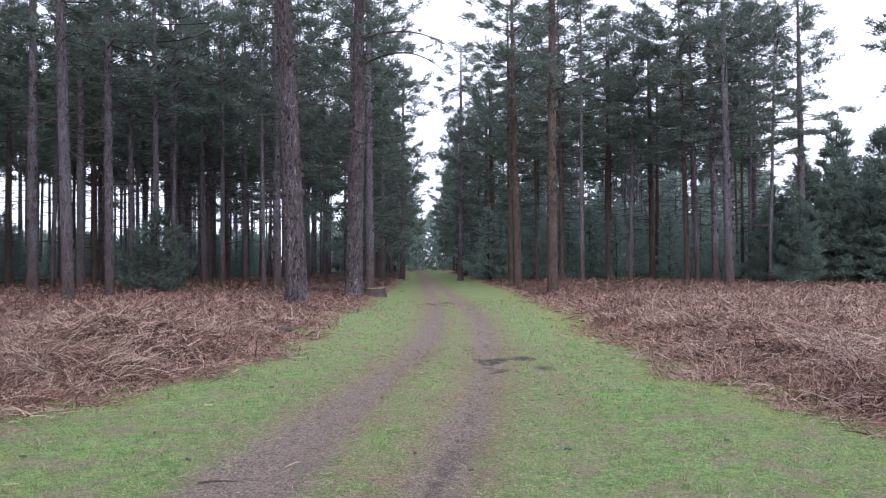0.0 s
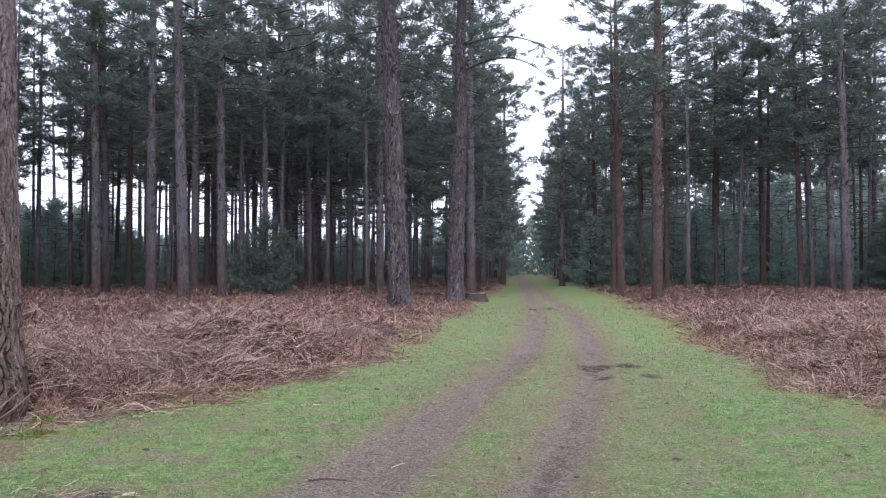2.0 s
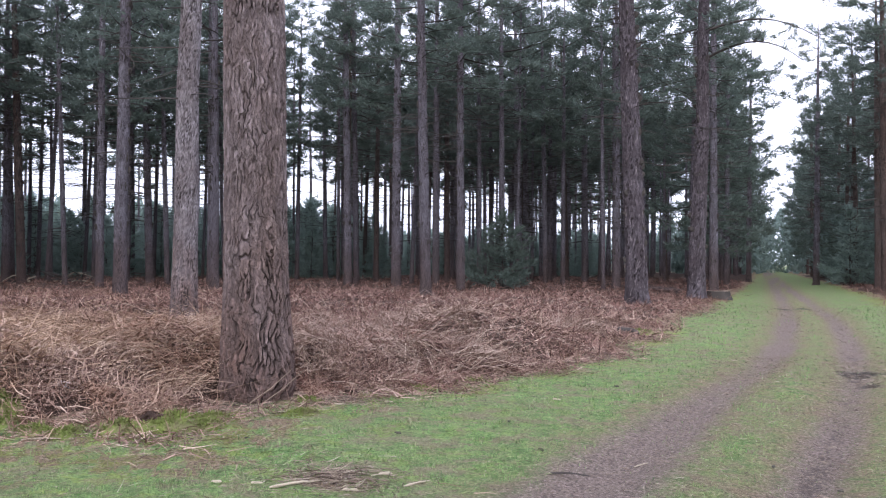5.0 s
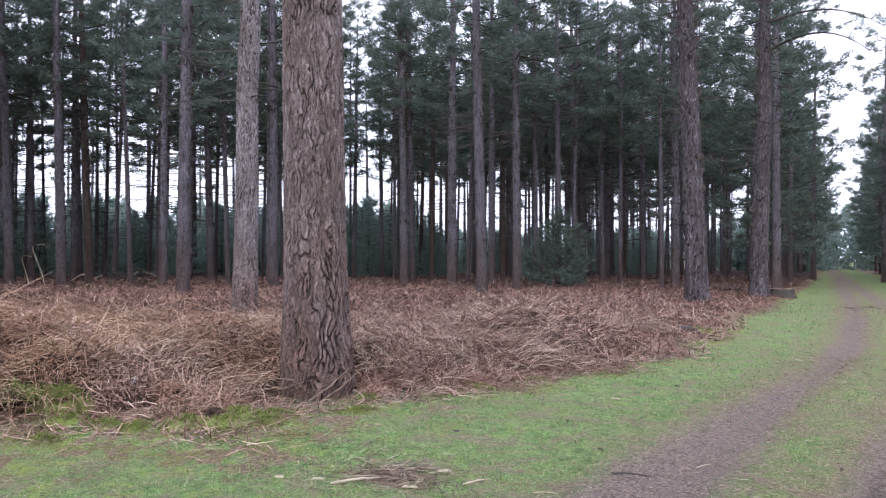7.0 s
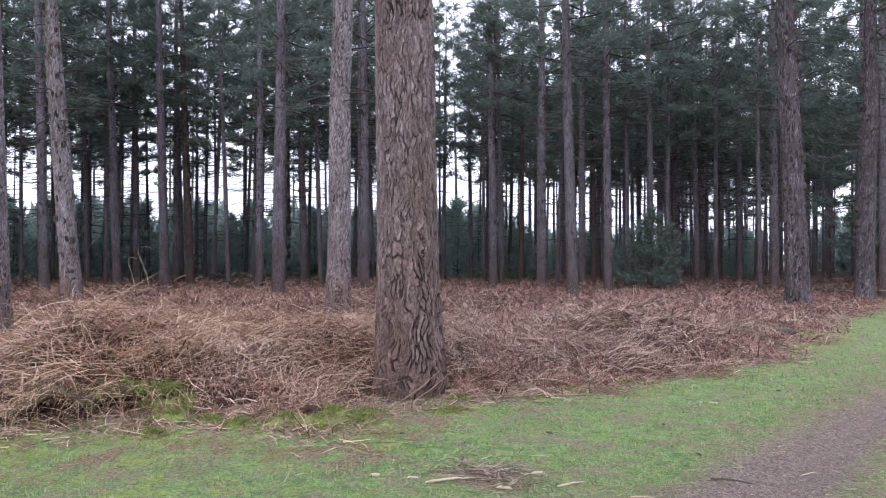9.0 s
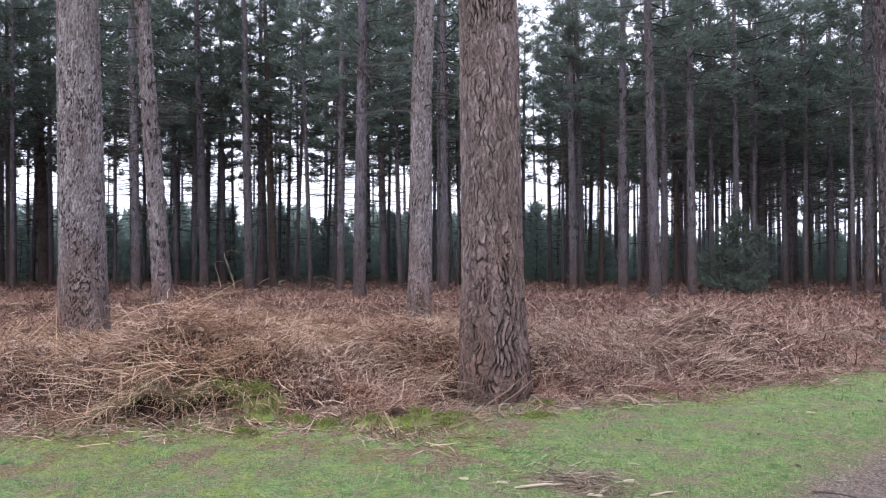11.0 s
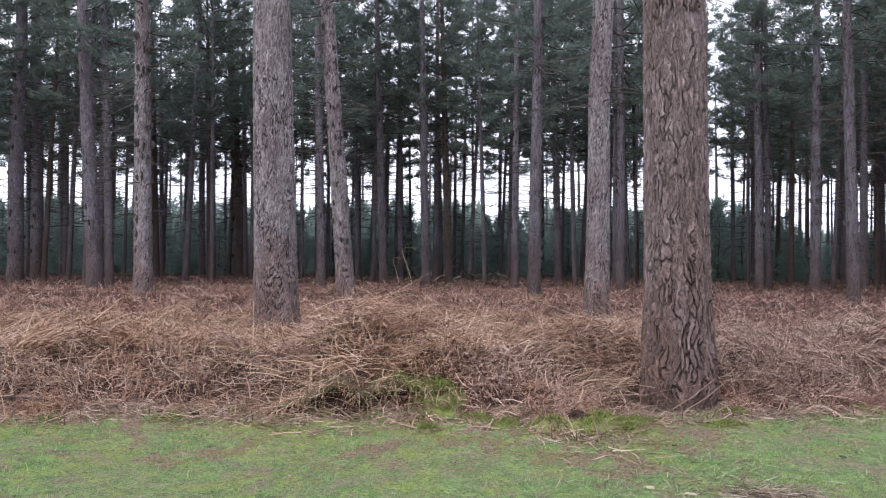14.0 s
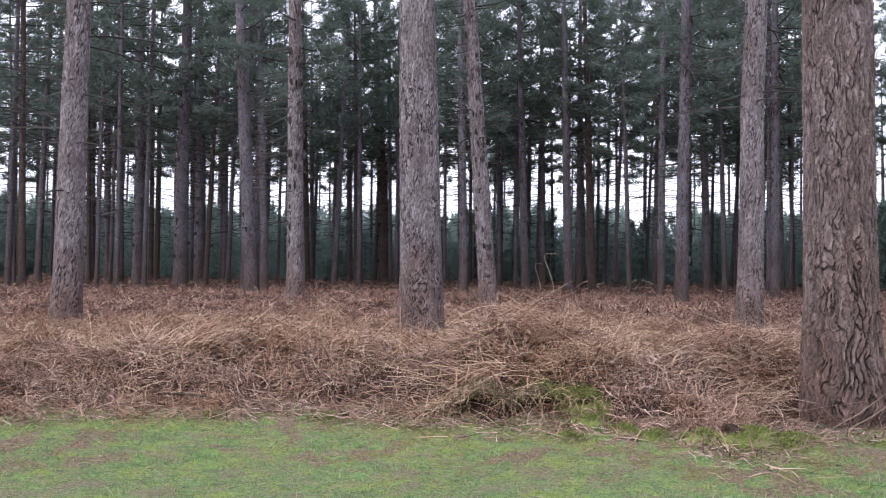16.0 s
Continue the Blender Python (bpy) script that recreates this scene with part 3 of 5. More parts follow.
    pz = ground_z(px, py) + bracken_top(px, py) * g.uniform(0.55, 0.95, m)
    v1 = ribbons(np.stack([px, py, pz], 1), value_noise(px, py, 1.3, 44) * 14 + g.normal(0, 0.6, m), np.abs(g.normal(0.22, 0.28, m)), g.uniform(0.25, 0.75, m), np.clip(rr * 0.0008, 0.006, 0.02) * g.uniform(0.7, 1.4, m),
                 g.normal(0.35, 0.35, m), g.normal(0, 0.14, m), 3, g)
    # draped bundles close by
    n = 21000
    a, rr = np.radians(g.uniform(-34, 99, n)), np.sqrt(g.uniform(25, 14 ** 2, n))
    px, py = -np.sin(a) * rr, np.cos(a) * rr
    ok = np.where(foot_clear(px, py) & (bracken_depth(px, py) > 0.1) & (hollow(px, py) < 0.4) & (g.random(n) < sstep(0.42, 0.7, value_noise(px, py, 0.55, 46))))[0]
    px, py, rr, m = px[ok], py[ok], rr[ok], len(ok)
    pz = ground_z(px, py) + bracken_top(px, py) * g.uniform(0.8, 1.02, m)
    v2 = ribbons(np.stack([px, py, pz], 1), value_noise(px, py, 1.1, 47) * 16 + g.normal(0, 0.35, m), g.normal(0.3, 0.22, m), g.uniform(0.25, 0.65, m), g.uniform(0.005, 0.009, m),
                 g.normal(0.55, 0.4, m), g.normal(0, 0.14, m), 3, g)
    # sheaves of longer broken stems on the heaps and at the edge
    burst = []
    for bx, by, n, rise, ln in ((-7.75, 4.75, 150, 0.25, 0.8), (-8.1, 5.3, 140, 0.5, 0.75), (-7.6, 5.4, 110, 0.35, 0.8), (-8.6, 4.6, 110, 0.4, 0.7), (-7.9, 4.3, 90, 0.2, 0.7), (-9.3, 2.6, 14, 1.25, 0.5), (-9.05, 3.1, 14, 1.3, 0.5), (-9.0, 3.55, 14, 1.2, 0.5), (-6.5, 7.6, 110, 0.4, 0.7), (-6.1, 7.0, 90, 0.3, 0.7),
                                (-4.9, 8.6, 25, 0.5, 0.6), (3.6, 8.7, 8, 0.9, 0.45), (4.6, 8.9, 30, 0.4, 0.6), (-4.4, 9.6, 20, 0.4, 0.6), (-10.4, 4.4, 110, 0.5, 0.8), (-6.9, 6.2, 80, 0.3, 0.8), (-9.8, 3.4, 90, 0.5, 0.7), (-10.6, 2.0, 90, 0.5, 0.7), (-5.0, 12.6, 60, 0.4, 0.7), (5.2, 9.6, 60, 0.4, 0.7)):
        x0, y0 = bx + g.normal(0, 0.3, n), by + g.normal(0, 0.3, n)
        z0 = ground_z(x0, y0) + bracken_top(x0, y0) * g.uniform(0.5, 1.0, n)
        burst.append(ribbons(np.stack([x0, y0, z0], 1), g.uniform(0, 6.283) + g.normal(0, 0.9, n) + 3.14 * (g.random(n) < 0.3), g.normal(rise, 0.2, n), ln * g.uniform(0.5, 1.3, n), g.uniform(0.005, 0.011, n), g.normal(0.3, 0.25, n), g.normal(0, 0.15, n), 3, g))
    # tussocks: curtains of stems that fall over the side of each clump
    a, rr = np.radians(g.uniform(-34, 99, 1500)), np.sqrt(g.uniform(40, 17 ** 2, 1500))
    cx, cy = -np.sin(a) * rr, np.cos(a) * rr
    ok = np.where((bracken_depth(cx, cy) > 0.35) & (hollow(cx, cy) < 0.3) & (np.hypot(cx + 5.43, cy - 7.62) > 0.8))[0][:330]
    for bx, by in zip(cx[ok], cy[ok]):
        n = int(g.integers(35, 85))
        fall = math.atan2(-by, -bx) + g.normal(0, 1.0)
        x0, y0 = bx + g.normal(0, 0.16, n), by + g.normal(0, 0.16, n)
        z0 = ground_z(x0, y0) + bracken_top(x0, y0) * g.uniform(0.75, 1.0, n) + g.uniform(0.0, 0.12)
        burst.append(ribbons(np.stack([x0, y0, z0], 1), fall + g.normal(0, 0.45, n), g.normal(0.45, 0.22, n), g.uniform(0.3, 0.75) * g.uniform(0.6, 1.25, n), g.uniform(0.005, 0.0105, n), g.normal(0.8, 0.4, n), g.normal(0, 0.12, n), 4, g))
    # straight broken stems lying down over the bank
    for bx, by, n, way, ln in ((-7.35, 5.2, 26, -1.95, 1.0), (-7.55, 4.8, 30, -1.8, 0.8), (-7.3, 5.5, 16, -2.2, 0.9), (-7.75, 4.5, 24, -1.5, 0.7), (-8.3, 5.2, 26, -0.9, 0.9), (-8.0, 5.7, 22, -0.4, 0.9)):
        x0, y0 = bx + g.normal(0, 0.14, n), by + g.normal(0, 0.14, n)
        z0 = ground_z(x0, y0) + np.maximum(bracken_top(x0, y0), 0.22) + g.uniform(0.0, 0.1, n)
        burst.append(ribbons(np.stack([x0, y0, z0], 1), way + g.normal(0, 0.75, n), g.normal(0.08, 0.2, n), ln * g.uniform(0.35, 0.95, n), g.uniform(0.008, 0.014, n), g.normal(0.35, 0.2, n), g.normal(0, 0.1, n), 3, g))
    v, q = merge([v1, v2] + burst)
    tagged(new("bracken_stalks", mesh_from("bracken_stalks", v, q, M_STALK)), "pale dry bracken stalks lying at all angles", "bracken", kind="stuff")


build_bracken()


# ---- grass ----
def build_grass():
    pieces = []
    g = np.random.default_rng(9)
    for r0, r1, count, ln, wd in ((4.4, 9.0, 230000, 0.034, 0.006), (9.0, 16.0, 90000, 0.06, 0.011), (16, 34, 50000, 0.09, 0.024)):
        n = count
        a, rr = np.radians(g.uniform(-33, 98, n)), np.sqrt(g.uniform(r0 ** 2, r1 ** 2, n))
        px, py = -np.sin(a) * rr, np.cos(a) * rr
        d = bracken_depth(px, py)
        rut = np.minimum(np.abs(px - np.interp(py, RUT_Y, RUT_L)), np.abs(px - np.interp(py, RUT_Y, RUT_R)))
        p = np.clip(sstep(0.15, 0.9, rut), 0.06, 1) * (0.1 + 0.9 * sstep(0.3, 0.75, 0.6 * value_noise(px, py, 0.28, 51) + 0.4 * value_noise(px, py, 0.09, 52))) * (d < 0.1) * (1 - 0.7 * sstep(-0.3 - 0.5 * value_noise(px, py, 1.4, 36), 0.05, d + 1.2 * (value_noise(px, py, 0.5, 63) - 0.6))) * (1 - 0.7 * bare_patch(px, py, d))
        for sx, sy in ((0.72, 13.0), (1.22, 12.95), (1.42, 11.9)):
            p = p * (1 - 0.95 * np.exp(-((px - sx) ** 2 + (py - sy) ** 2 / 2.5) / 0.06))
        ok = g.random(n) < p
        px, py = px[ok], py[ok]
        m = len(px)
        pz = ground_z(px, py) - 0.004
        hd, lean = g.uniform(0, 6.283, m), g.uniform(0.1, 1.2, m)
        length = ln * g.uniform(0.5, 1.4, m) * (0.7 + 0.5 * sstep(0.5, 0.9, value_noise(px, py, 0.16, 53)))
        w = wd * g.uniform(0.6, 1.3, m)
        tip = np.stack([px + np.cos(hd) * np.sin(lean) * length, py + np.sin(hd) * np.sin(lean) * length, pz + np.cos(lean) * length], 1)
        s = np.stack([-np.sin(hd) * w / 2, np.cos(hd) * w / 2, np.zeros(m)], 1)
        b = np.stack([px, py, pz], 1)
        v = np.stack([b - s, b + s, tip], 1).reshape(-1, 3)
        pieces.append((v, np.arange(m * 3).reshape(-1, 3)))
    # longer blades lying in all directions, thickest along the bracken
    n = 56000
    a, rr = np.radians(g.uniform(-33, 98, n)), np.sqrt(g.uniform(4.4 ** 2, 11 ** 2, n))
    px, py = -np.sin(a) * rr, np.cos(a) * rr
    d = bracken_depth(px, py)
    rut = np.minimum(np.abs(px - np.interp(py, RUT_Y, RUT_L)), np.abs(px - np.interp(py, RUT_Y, RUT_R)))
    tuft = sstep(0.42, 0.72, 0.6 * value_noise(px, py, 0.22, 55) + 0.4 * value_noise(px, py, 0.6, 56))
    ok = (g.random(n) < (0.12 + 0.88 * tuft) * sstep(0.25, 0.9, rut) * (0.35 + 0.65 * np.exp(-((d + 0.8) / 0.8) ** 2)) * (1 - 0.7 * bare_patch(px, py, d))) & (d < 0.15)
    px, py, rr, tuft, m = px[ok], py[ok], rr[ok], tuft[ok], int(ok.sum())
    rv, rq = ribbons(np.stack([px, py, ground_z(px, py) + g.uniform(0.0, 0.015, m)], 1), value_noise(px, py, 0.4, 57) * 12 + g.normal(0, 0.8, m), g.uniform(0.2, 0.9, m), g.uniform(0.04, 0.10, m) * (0.8 + 0.5 * tuft), g.uniform(0.004, 0.007, m), g.normal(0.8, 0.3, m), g.normal(0, 0.5, m), 2, g)
    pieces.append((rv, np.concatenate([rq[:, [0, 1, 2]], rq[:, [0, 2, 3]]])))
    v, f = merge(pieces)
    tagged(new("grass", mesh_from("grass", v, f, M_GRASS)), "short bright green mossy winter grass", "grass", kind="stuff")
    # dry needles and straw strewn on the track and along the bracken
    n = 230000
    a, rr = np.radians(g.uniform(-33, 98, n)), np.concatenate([np.sqrt(g.uniform(4.4 ** 2, 15 ** 2, 190000)), np.sqrt(g.uniform(15 ** 2, 32 ** 2, 40000))])
    a[190000:] = np.radians(g.uniform(-14, 12, 40000))
    px, py = -np.sin(a) * rr, np.cos(a) * rr
    d = bracken_depth(px, py)
    rut = np.minimum(np.abs(px - np.interp(py, RUT_Y, RUT_L)), np.abs(px - np.interp(py, RUT_Y, RUT_R)))
    p = 0.10 + 0.4 * np.exp(-(rut / 0.5) ** 2) + 0.6 * np.exp(-((d + 0.15) / 0.35) ** 2) + 0.3 * sstep(0.55, 0.75, value_noise(px, py, 0.35, 54)) + 0.45 * bare_patch(px, py, d) + 0.9 * np.exp(-((px + 3.05) ** 2 / 0.35 + (py - 4.85) ** 2 / 0.12))
    ok = (g.random(n) < p) & (d < 0.3)
    px, py, rr, d = px[ok], py[ok], rr[ok], d[ok]
    m = len(px)
    edge = np.exp(-((d + 0.1) / 0.35) ** 2)
    v, q = ribbons(np.stack([px, py, ground_z(px, py) + g.uniform(0.006, 0.03, m)], 1), g.uniform(0, 6.283, m), g.normal(0.05, 0.12, m),
                   g.uniform(0.025, 0.075, m) * (1 + 2.4 * edge * g.random(m)), g.uniform(0.002, 0.004, m) * (1 + rr / 12), g.normal(0.1, 0.2, m), g.normal(0, 0.5, m), 2, g)
    tagged(new("straw_litter", mesh_from("straw_litter", v, q, M_STRAW)), "dry straw-coloured needles and stalks strewn on turf", "litter", kind="stuff")


build_grass()


# ---- pines ----
TALL = 19.0


def trunk_mesh(seed, sides=14):
    """A trunk of radius 1 at breast height, scaled by each tree."""
    g = np.random.default_rng(seed)
    z = np.concatenate([np.array([-0.3, 0, 0.12, 0.3, 0.6, 1.0]), np.arange(1.6, TALL, 0.9), [TALL]])
    rad = np.interp(z, [-0.3, 0, 0.3, 1, 5, 12, TALL], [1.42, 1.36, 1.17, 1.04, 0.93, 0.68, 0.1])
    a = np.arange(sides) / sides * 2 * np.pi
    sway = np.cumsum(g.normal(0, 0.06, (len(z), 2)), 0) * np.linspace(0, 1, len(z))[:, None]
    lump = 1 + 0.06 * value_noise(np.tile(a * 2, (len(z), 1)), np.tile(z[:, None], (1, sides)), 1.3, seed)
    flare = 1 + 0.1 * np.cos(a[None] * 5 + seed) * np.exp(-z[:, None] * 3)
    rr = rad[:, None] * lump * flare
    v = np.stack([rr * np.cos(a) + sway[:, :1], rr * np.sin(a) + sway[:, 1:], np.tile(z[:, None], (1, sides))], -1).reshape(-1, 3)
    i, j = np.meshgrid(np.arange(len(z) - 1), np.arange(sides), indexing="ij")
    q = np.stack([i * sides + j, i * sides + (j + 1) % sides, (i + 1) * sides + (j + 1) % sides, (i + 1) * sides + j], -1).reshape(-1, 4)
    return v, q


def bark_cells(turn, z, round_cells, tall, seed):
    """Upright plates in staggered rows round a trunk: how far each place lies from a joint, and a number for its plate."""
    g = np.random.default_rng(seed)
    rows = int(TALL / tall) + 6
    jx, jz, who = g.random((rows, round_cells)), g.random((rows, round_cells)), g.random((rows, round_cells))
    cu, cz = turn * round_cells, z / tall + 2
    iu, iz = np.floor(cu).astype(int), np.floor(cz).astype(int)
    first, second, mine = np.full(cu.shape, 9.0), np.full(cu.shape, 9.0), np.zeros(cu.shape)
    for dz in (-1, 0, 1):
        r = np.clip(iz + dz, 0, rows - 1)
        for du in (-2, -1, 0, 1, 2):
            col = (iu + du) % round_cells
            px = iu + du + 0.5 * (r % 2) + 0.1 + 0.8 * jx[r, col]
            d = np.hypot(cu - px, 0.62 * (cz - r - 0.1 - 0.8 * jz[r, col]))
            near = d < first
            second = np.where(near, first, np.minimum(second, d))
            mine = np.where(near, who[r, col], mine)
            first = np.where(near, d, first)
    return second - first, mine


def plated_trunk(name, radius, sides, dz, top, seed, mat, plate=0.075, deep=0.016, foot=(1.52, 1.46, 1.30, 1.16), cut=1.0):
    """A trunk at true size whose bark plates stand proud of the fissures."""
    g = np.random.default_rng(seed)
    z = np.concatenate([[-0.3], np.arange(-0.1, top, dz), np.arange(top, TALL, 0.5), [TALL]])
    a = np.arange(sides) / sides * 2 * np.pi
    A, Z = np.meshgrid(a, z)
    rad = np.interp(z, [-0.3, 0, 0.15, 0.45, 1.3, 5, 12, TALL], [*foot, 1.04, 0.92, 0.66, 0.1]) * radius
    round_ = 2 * np.pi * radius
    turn = A / (2 * np.pi)

    def wrap(fu, fz, s):
        # noise that closes on itself round the trunk
        t = sstep(0.85, 1.0, turn)
        return value_noise(turn * fu, Z * fz, 1.0, s) * (1 - t) + value_noise((turn - 1) * fu + 256, Z * fz, 1.0, s) * t

    # the joints wander: slow bends and small ragged teeth
    wu = turn + ((wrap(round_ / 0.13, 1 / 0.22, seed + 8) - 0.5) * 0.085 + (wrap(round_ / 0.03, 1 / 0.035, seed + 9) - 0.5) * 0.02) / round_
    wz = Z + (wrap(round_ / 0.06, 1 / 0.11, seed + 7) - 0.5) * plate * 2.0
    edge, who = bark_cells(wu, wz, max(8, int(round_ / (plate * 0.72))), plate * 2.9, seed)
    sub, flake = bark_cells(wu, wz, max(12, int(round_ / (plate * 0.36))), plate * 1.15, seed + 1)
    open_ = sstep(0.34, 0.66, wrap(round_ / 0.07, 1 / 0.2, seed + 6))
    deepest = (1 - sstep(0.02, 0.15, edge)) * (0.2 + 0.8 * open_)
    small = (1 - sstep(0.02, 0.18, sub)) * (1 - 0.75 * open_)
    grain = wrap(round_ / 0.02, 1 / 0.045, seed + 4)
    rough = sstep(0.25, 0.75, wrap(4, 0.8, seed + 5))
    lift = deep * (0.3 - deepest * (0.6 + 0.5 * rough) - 0.22 * small + 0.45 * (who - 0.5) + 0.3 * (flake - 0.5) + 0.25 * (grain - 0.5)) * (1 - sstep(top - 0.4, top, Z))
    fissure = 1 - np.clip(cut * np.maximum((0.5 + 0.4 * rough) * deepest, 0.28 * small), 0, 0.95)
    tone = np.clip(0.5 + 0.5 * (who - 0.5) + 0.45 * (flake - 0.5) + 0.5 * (grain - 0.5), 0, 1)
    big = (wrap(5, 0.5, seed + 3) - 0.5) * 0.1 * radius
    flare = 0.09 * radius * np.cos(A * 6 + seed) * np.exp(-np.clip(Z, 0, 9) * 3.5)
    rr = rad[:, None] + lift + big + flare
    sway = np.interp(z, np.linspace(0, TALL, 9), np.concatenate([[0, 0], np.cumsum(g.normal(0, 0.03, 7))]))
    v = np.stack([rr * np.cos(A) + sway[:, None], rr * np.sin(A), Z], -1).reshape(-1, 3)
    n = len(z)
    i, j = np.meshgrid(np.arange(n - 1), np.arange(sides), indexing="ij")
    q = np.stack([i * sides + j, i * sides + (j + 1) % sides, (i + 1) * sides + (j + 1) % sides, (i + 1) * sides + j], -1).reshape(-1, 4)
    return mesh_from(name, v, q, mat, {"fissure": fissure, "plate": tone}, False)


def tufts(centres, aim, size, blades, g, spread=0.75, wide=0.16):
    """Needle tufts: narrow triangles that fan out of each centre."""
    n = len(centres)
    d = aim[:, None, :] + g.normal(0, spread, (n, blades, 3))
    d /= np.linalg.norm(d, axis=2)[..., None] + 1e-9
    side = np.cross(d, g.normal(0, 1, (n, blades, 3)))
    side /= np.linalg.norm(side, axis=2)[..., None] + 1e-9
    ln = (size[:, None] * g.uniform(0.6, 1.3, (n, blades)))[..., None]
    c = centres[:, None, :] + g.normal(0, 0.25, (n, blades, 3)) * ln
    v = np.stack([c - side * ln * wide, c + side * ln * wide, c + d * ln], 2).reshape(-1, 3)
    return v, np.arange(len(v)).reshape(-1, 3)


def crown_meshes(seed, low, limbs, reach, per_limb, blades, dead, size=0.27, wide=0.08, droop=0.0):
    """The limbs and the needles of a pine crown: whorls of boughs that carry flat pads of needles, with gaps between."""
    g = np.random.default_rng(seed)
    wood, cen, aim = [], [], []
    whorls = max(7, int((TALL - 0.5 - low) / 0.78))
    each = limbs / whorls
    for w in range(whorls):
        f = (w + 0.5 * g.random()) / whorls
        turn = g.uniform(0, 6.283)
        count = max(2, int(each + g.random()))
        for n in range(count):
            h = low + (TALL - 0.5 - low) * f + g.normal(0, 0.09)
            ln = reach * np.interp(f, [0, 0.12, 0.4, 0.75, 1.0], [0.72, 0.92, 1.0, 0.66, 0.22]) * g.uniform(0.55, 1.2)
            a = turn + 6.283 * n / count + g.normal(0, 0.3)
            tilt = g.normal(-0.06 - droop + 0.75 * f, 0.13)
            s = np.linspace(0, 1, 6)
            out = s * ln
            up = np.tan(tilt) * out + ln * (g.uniform(0.02, 0.16) * s ** 3 - 0.05 * np.sin(s * 3.1))
            bow = g.normal(0, 0.1) * ln * s ** 2
            pts = np.stack([np.cos(a) * out - np.sin(a) * bow, np.sin(a) * out + np.cos(a) * bow, h + up], 1)
            wood.append(tube(pts, np.linspace(0.034, 0.008, 6) * (0.6 + 0.4 * ln / reach), 3))
            m = int(per_limb * (0.3 + 0.7 * ln / reach))
            # pads: the side twigs spread in the plane of the bough
            pads = max(3, m // 8)
            t = 0.34 + 0.7 * g.random(pads) ** 0.7
            pb = np.stack([np.interp(t, s, pts[:, k]) for k in range(3)], 1)
            side = g.choice([-1, 1], pads) * g.uniform(0.02, 0.30, pads) * ln * (1.15 - 0.75 * t)
            pb = pb + side[:, None] * np.array([-np.sin(a), np.cos(a), 0.05])
            pick = g.integers(0, pads, m)
            broad = g.uniform(0.10, 0.24, pads)[pick][:, None]
            cen.append(pb[pick] + g.normal(0, 1, (m, 3)) * broad * np.array([1.0, 1.0, 0.38]))
            ta = a + np.sign(side[pick]) * 0.6 + g.normal(0, 0.5, m)
            dirs = np.stack([np.cos(ta), np.sin(ta), 0.45 + 0 * ta], 1)
            aim.append(dirs / np.linalg.norm(dirs, axis=1)[:, None])
    for n in range(dead):
        h, a, ln = g.uniform(max(2.5, low - 4.5), low + 1), g.uniform(0, 6.283), g.uniform(0.4, 1.9)
        s = np.linspace(0, 1, 4)
        pts = np.stack([np.cos(a + 0.3 * s) * s * ln, np.sin(a + 0.3 * s) * s * ln, h + g.normal(0, 0.12) * ln * s - 0.1 * ln * s ** 2], 1)
        wood.append(tube(pts, np.linspace(0.02, 0.008, 4), 3))
    cen, aim = np.concatenate(cen), np.concatenate(aim)
    v, f = tufts(cen, aim, g.uniform(0.75, 1.25, len(cen)) * size, blades, g, 0.6, wide)
    wv, wq = merge(wood)
    return mesh_from("branching", wv, wq, M_TWIG), mesh_from("crown", v, f, M_NEEDLE)


def stub_mesh(seed):
    """Whorls of broken stubs, for a trunk of radius 1."""
    g = np.random.default_rng(seed)
    pieces, z = [], 1.6
    while z < 10:
        for _ in range(int(g.integers(4, 7))):
            a, ln = g.uniform(0, 6.283), g.uniform(0.08, 0.4)
            c = np.array([np.cos(a), np.sin(a), 0])
            r0 = np.interp(z, [0, 5, 12], [1.03, 0.93, 0.68])
            zz = z + g.normal(0, 0.05)
            pts = np.stack([c * (r0 - 0.1) + [0, 0, zz], c * (r0 + ln * 0.5) + [0, 0, zz + 0.02], c * (r0 + ln) + [0, 0, zz + 0.03]])
            pieces.append(tube(pts, np.array([0.14, 0.1, 0.05]) * g.uniform(0.7, 1.2), 5))
        z += g.uniform(0.4, 0.75)
    v, q = merge(pieces)
    return mesh_from("stub_whorl", v, q, M_TWIG)


TRUNKS = []
for n in range(4):
    tv, tq = trunk_mesh(60 + n)
    TRUNKS.append((mesh_from("trunk", tv, tq, M_BARK, None, True), mesh_from("trunk", tv, tq, M_BARK_RED, None, True)))
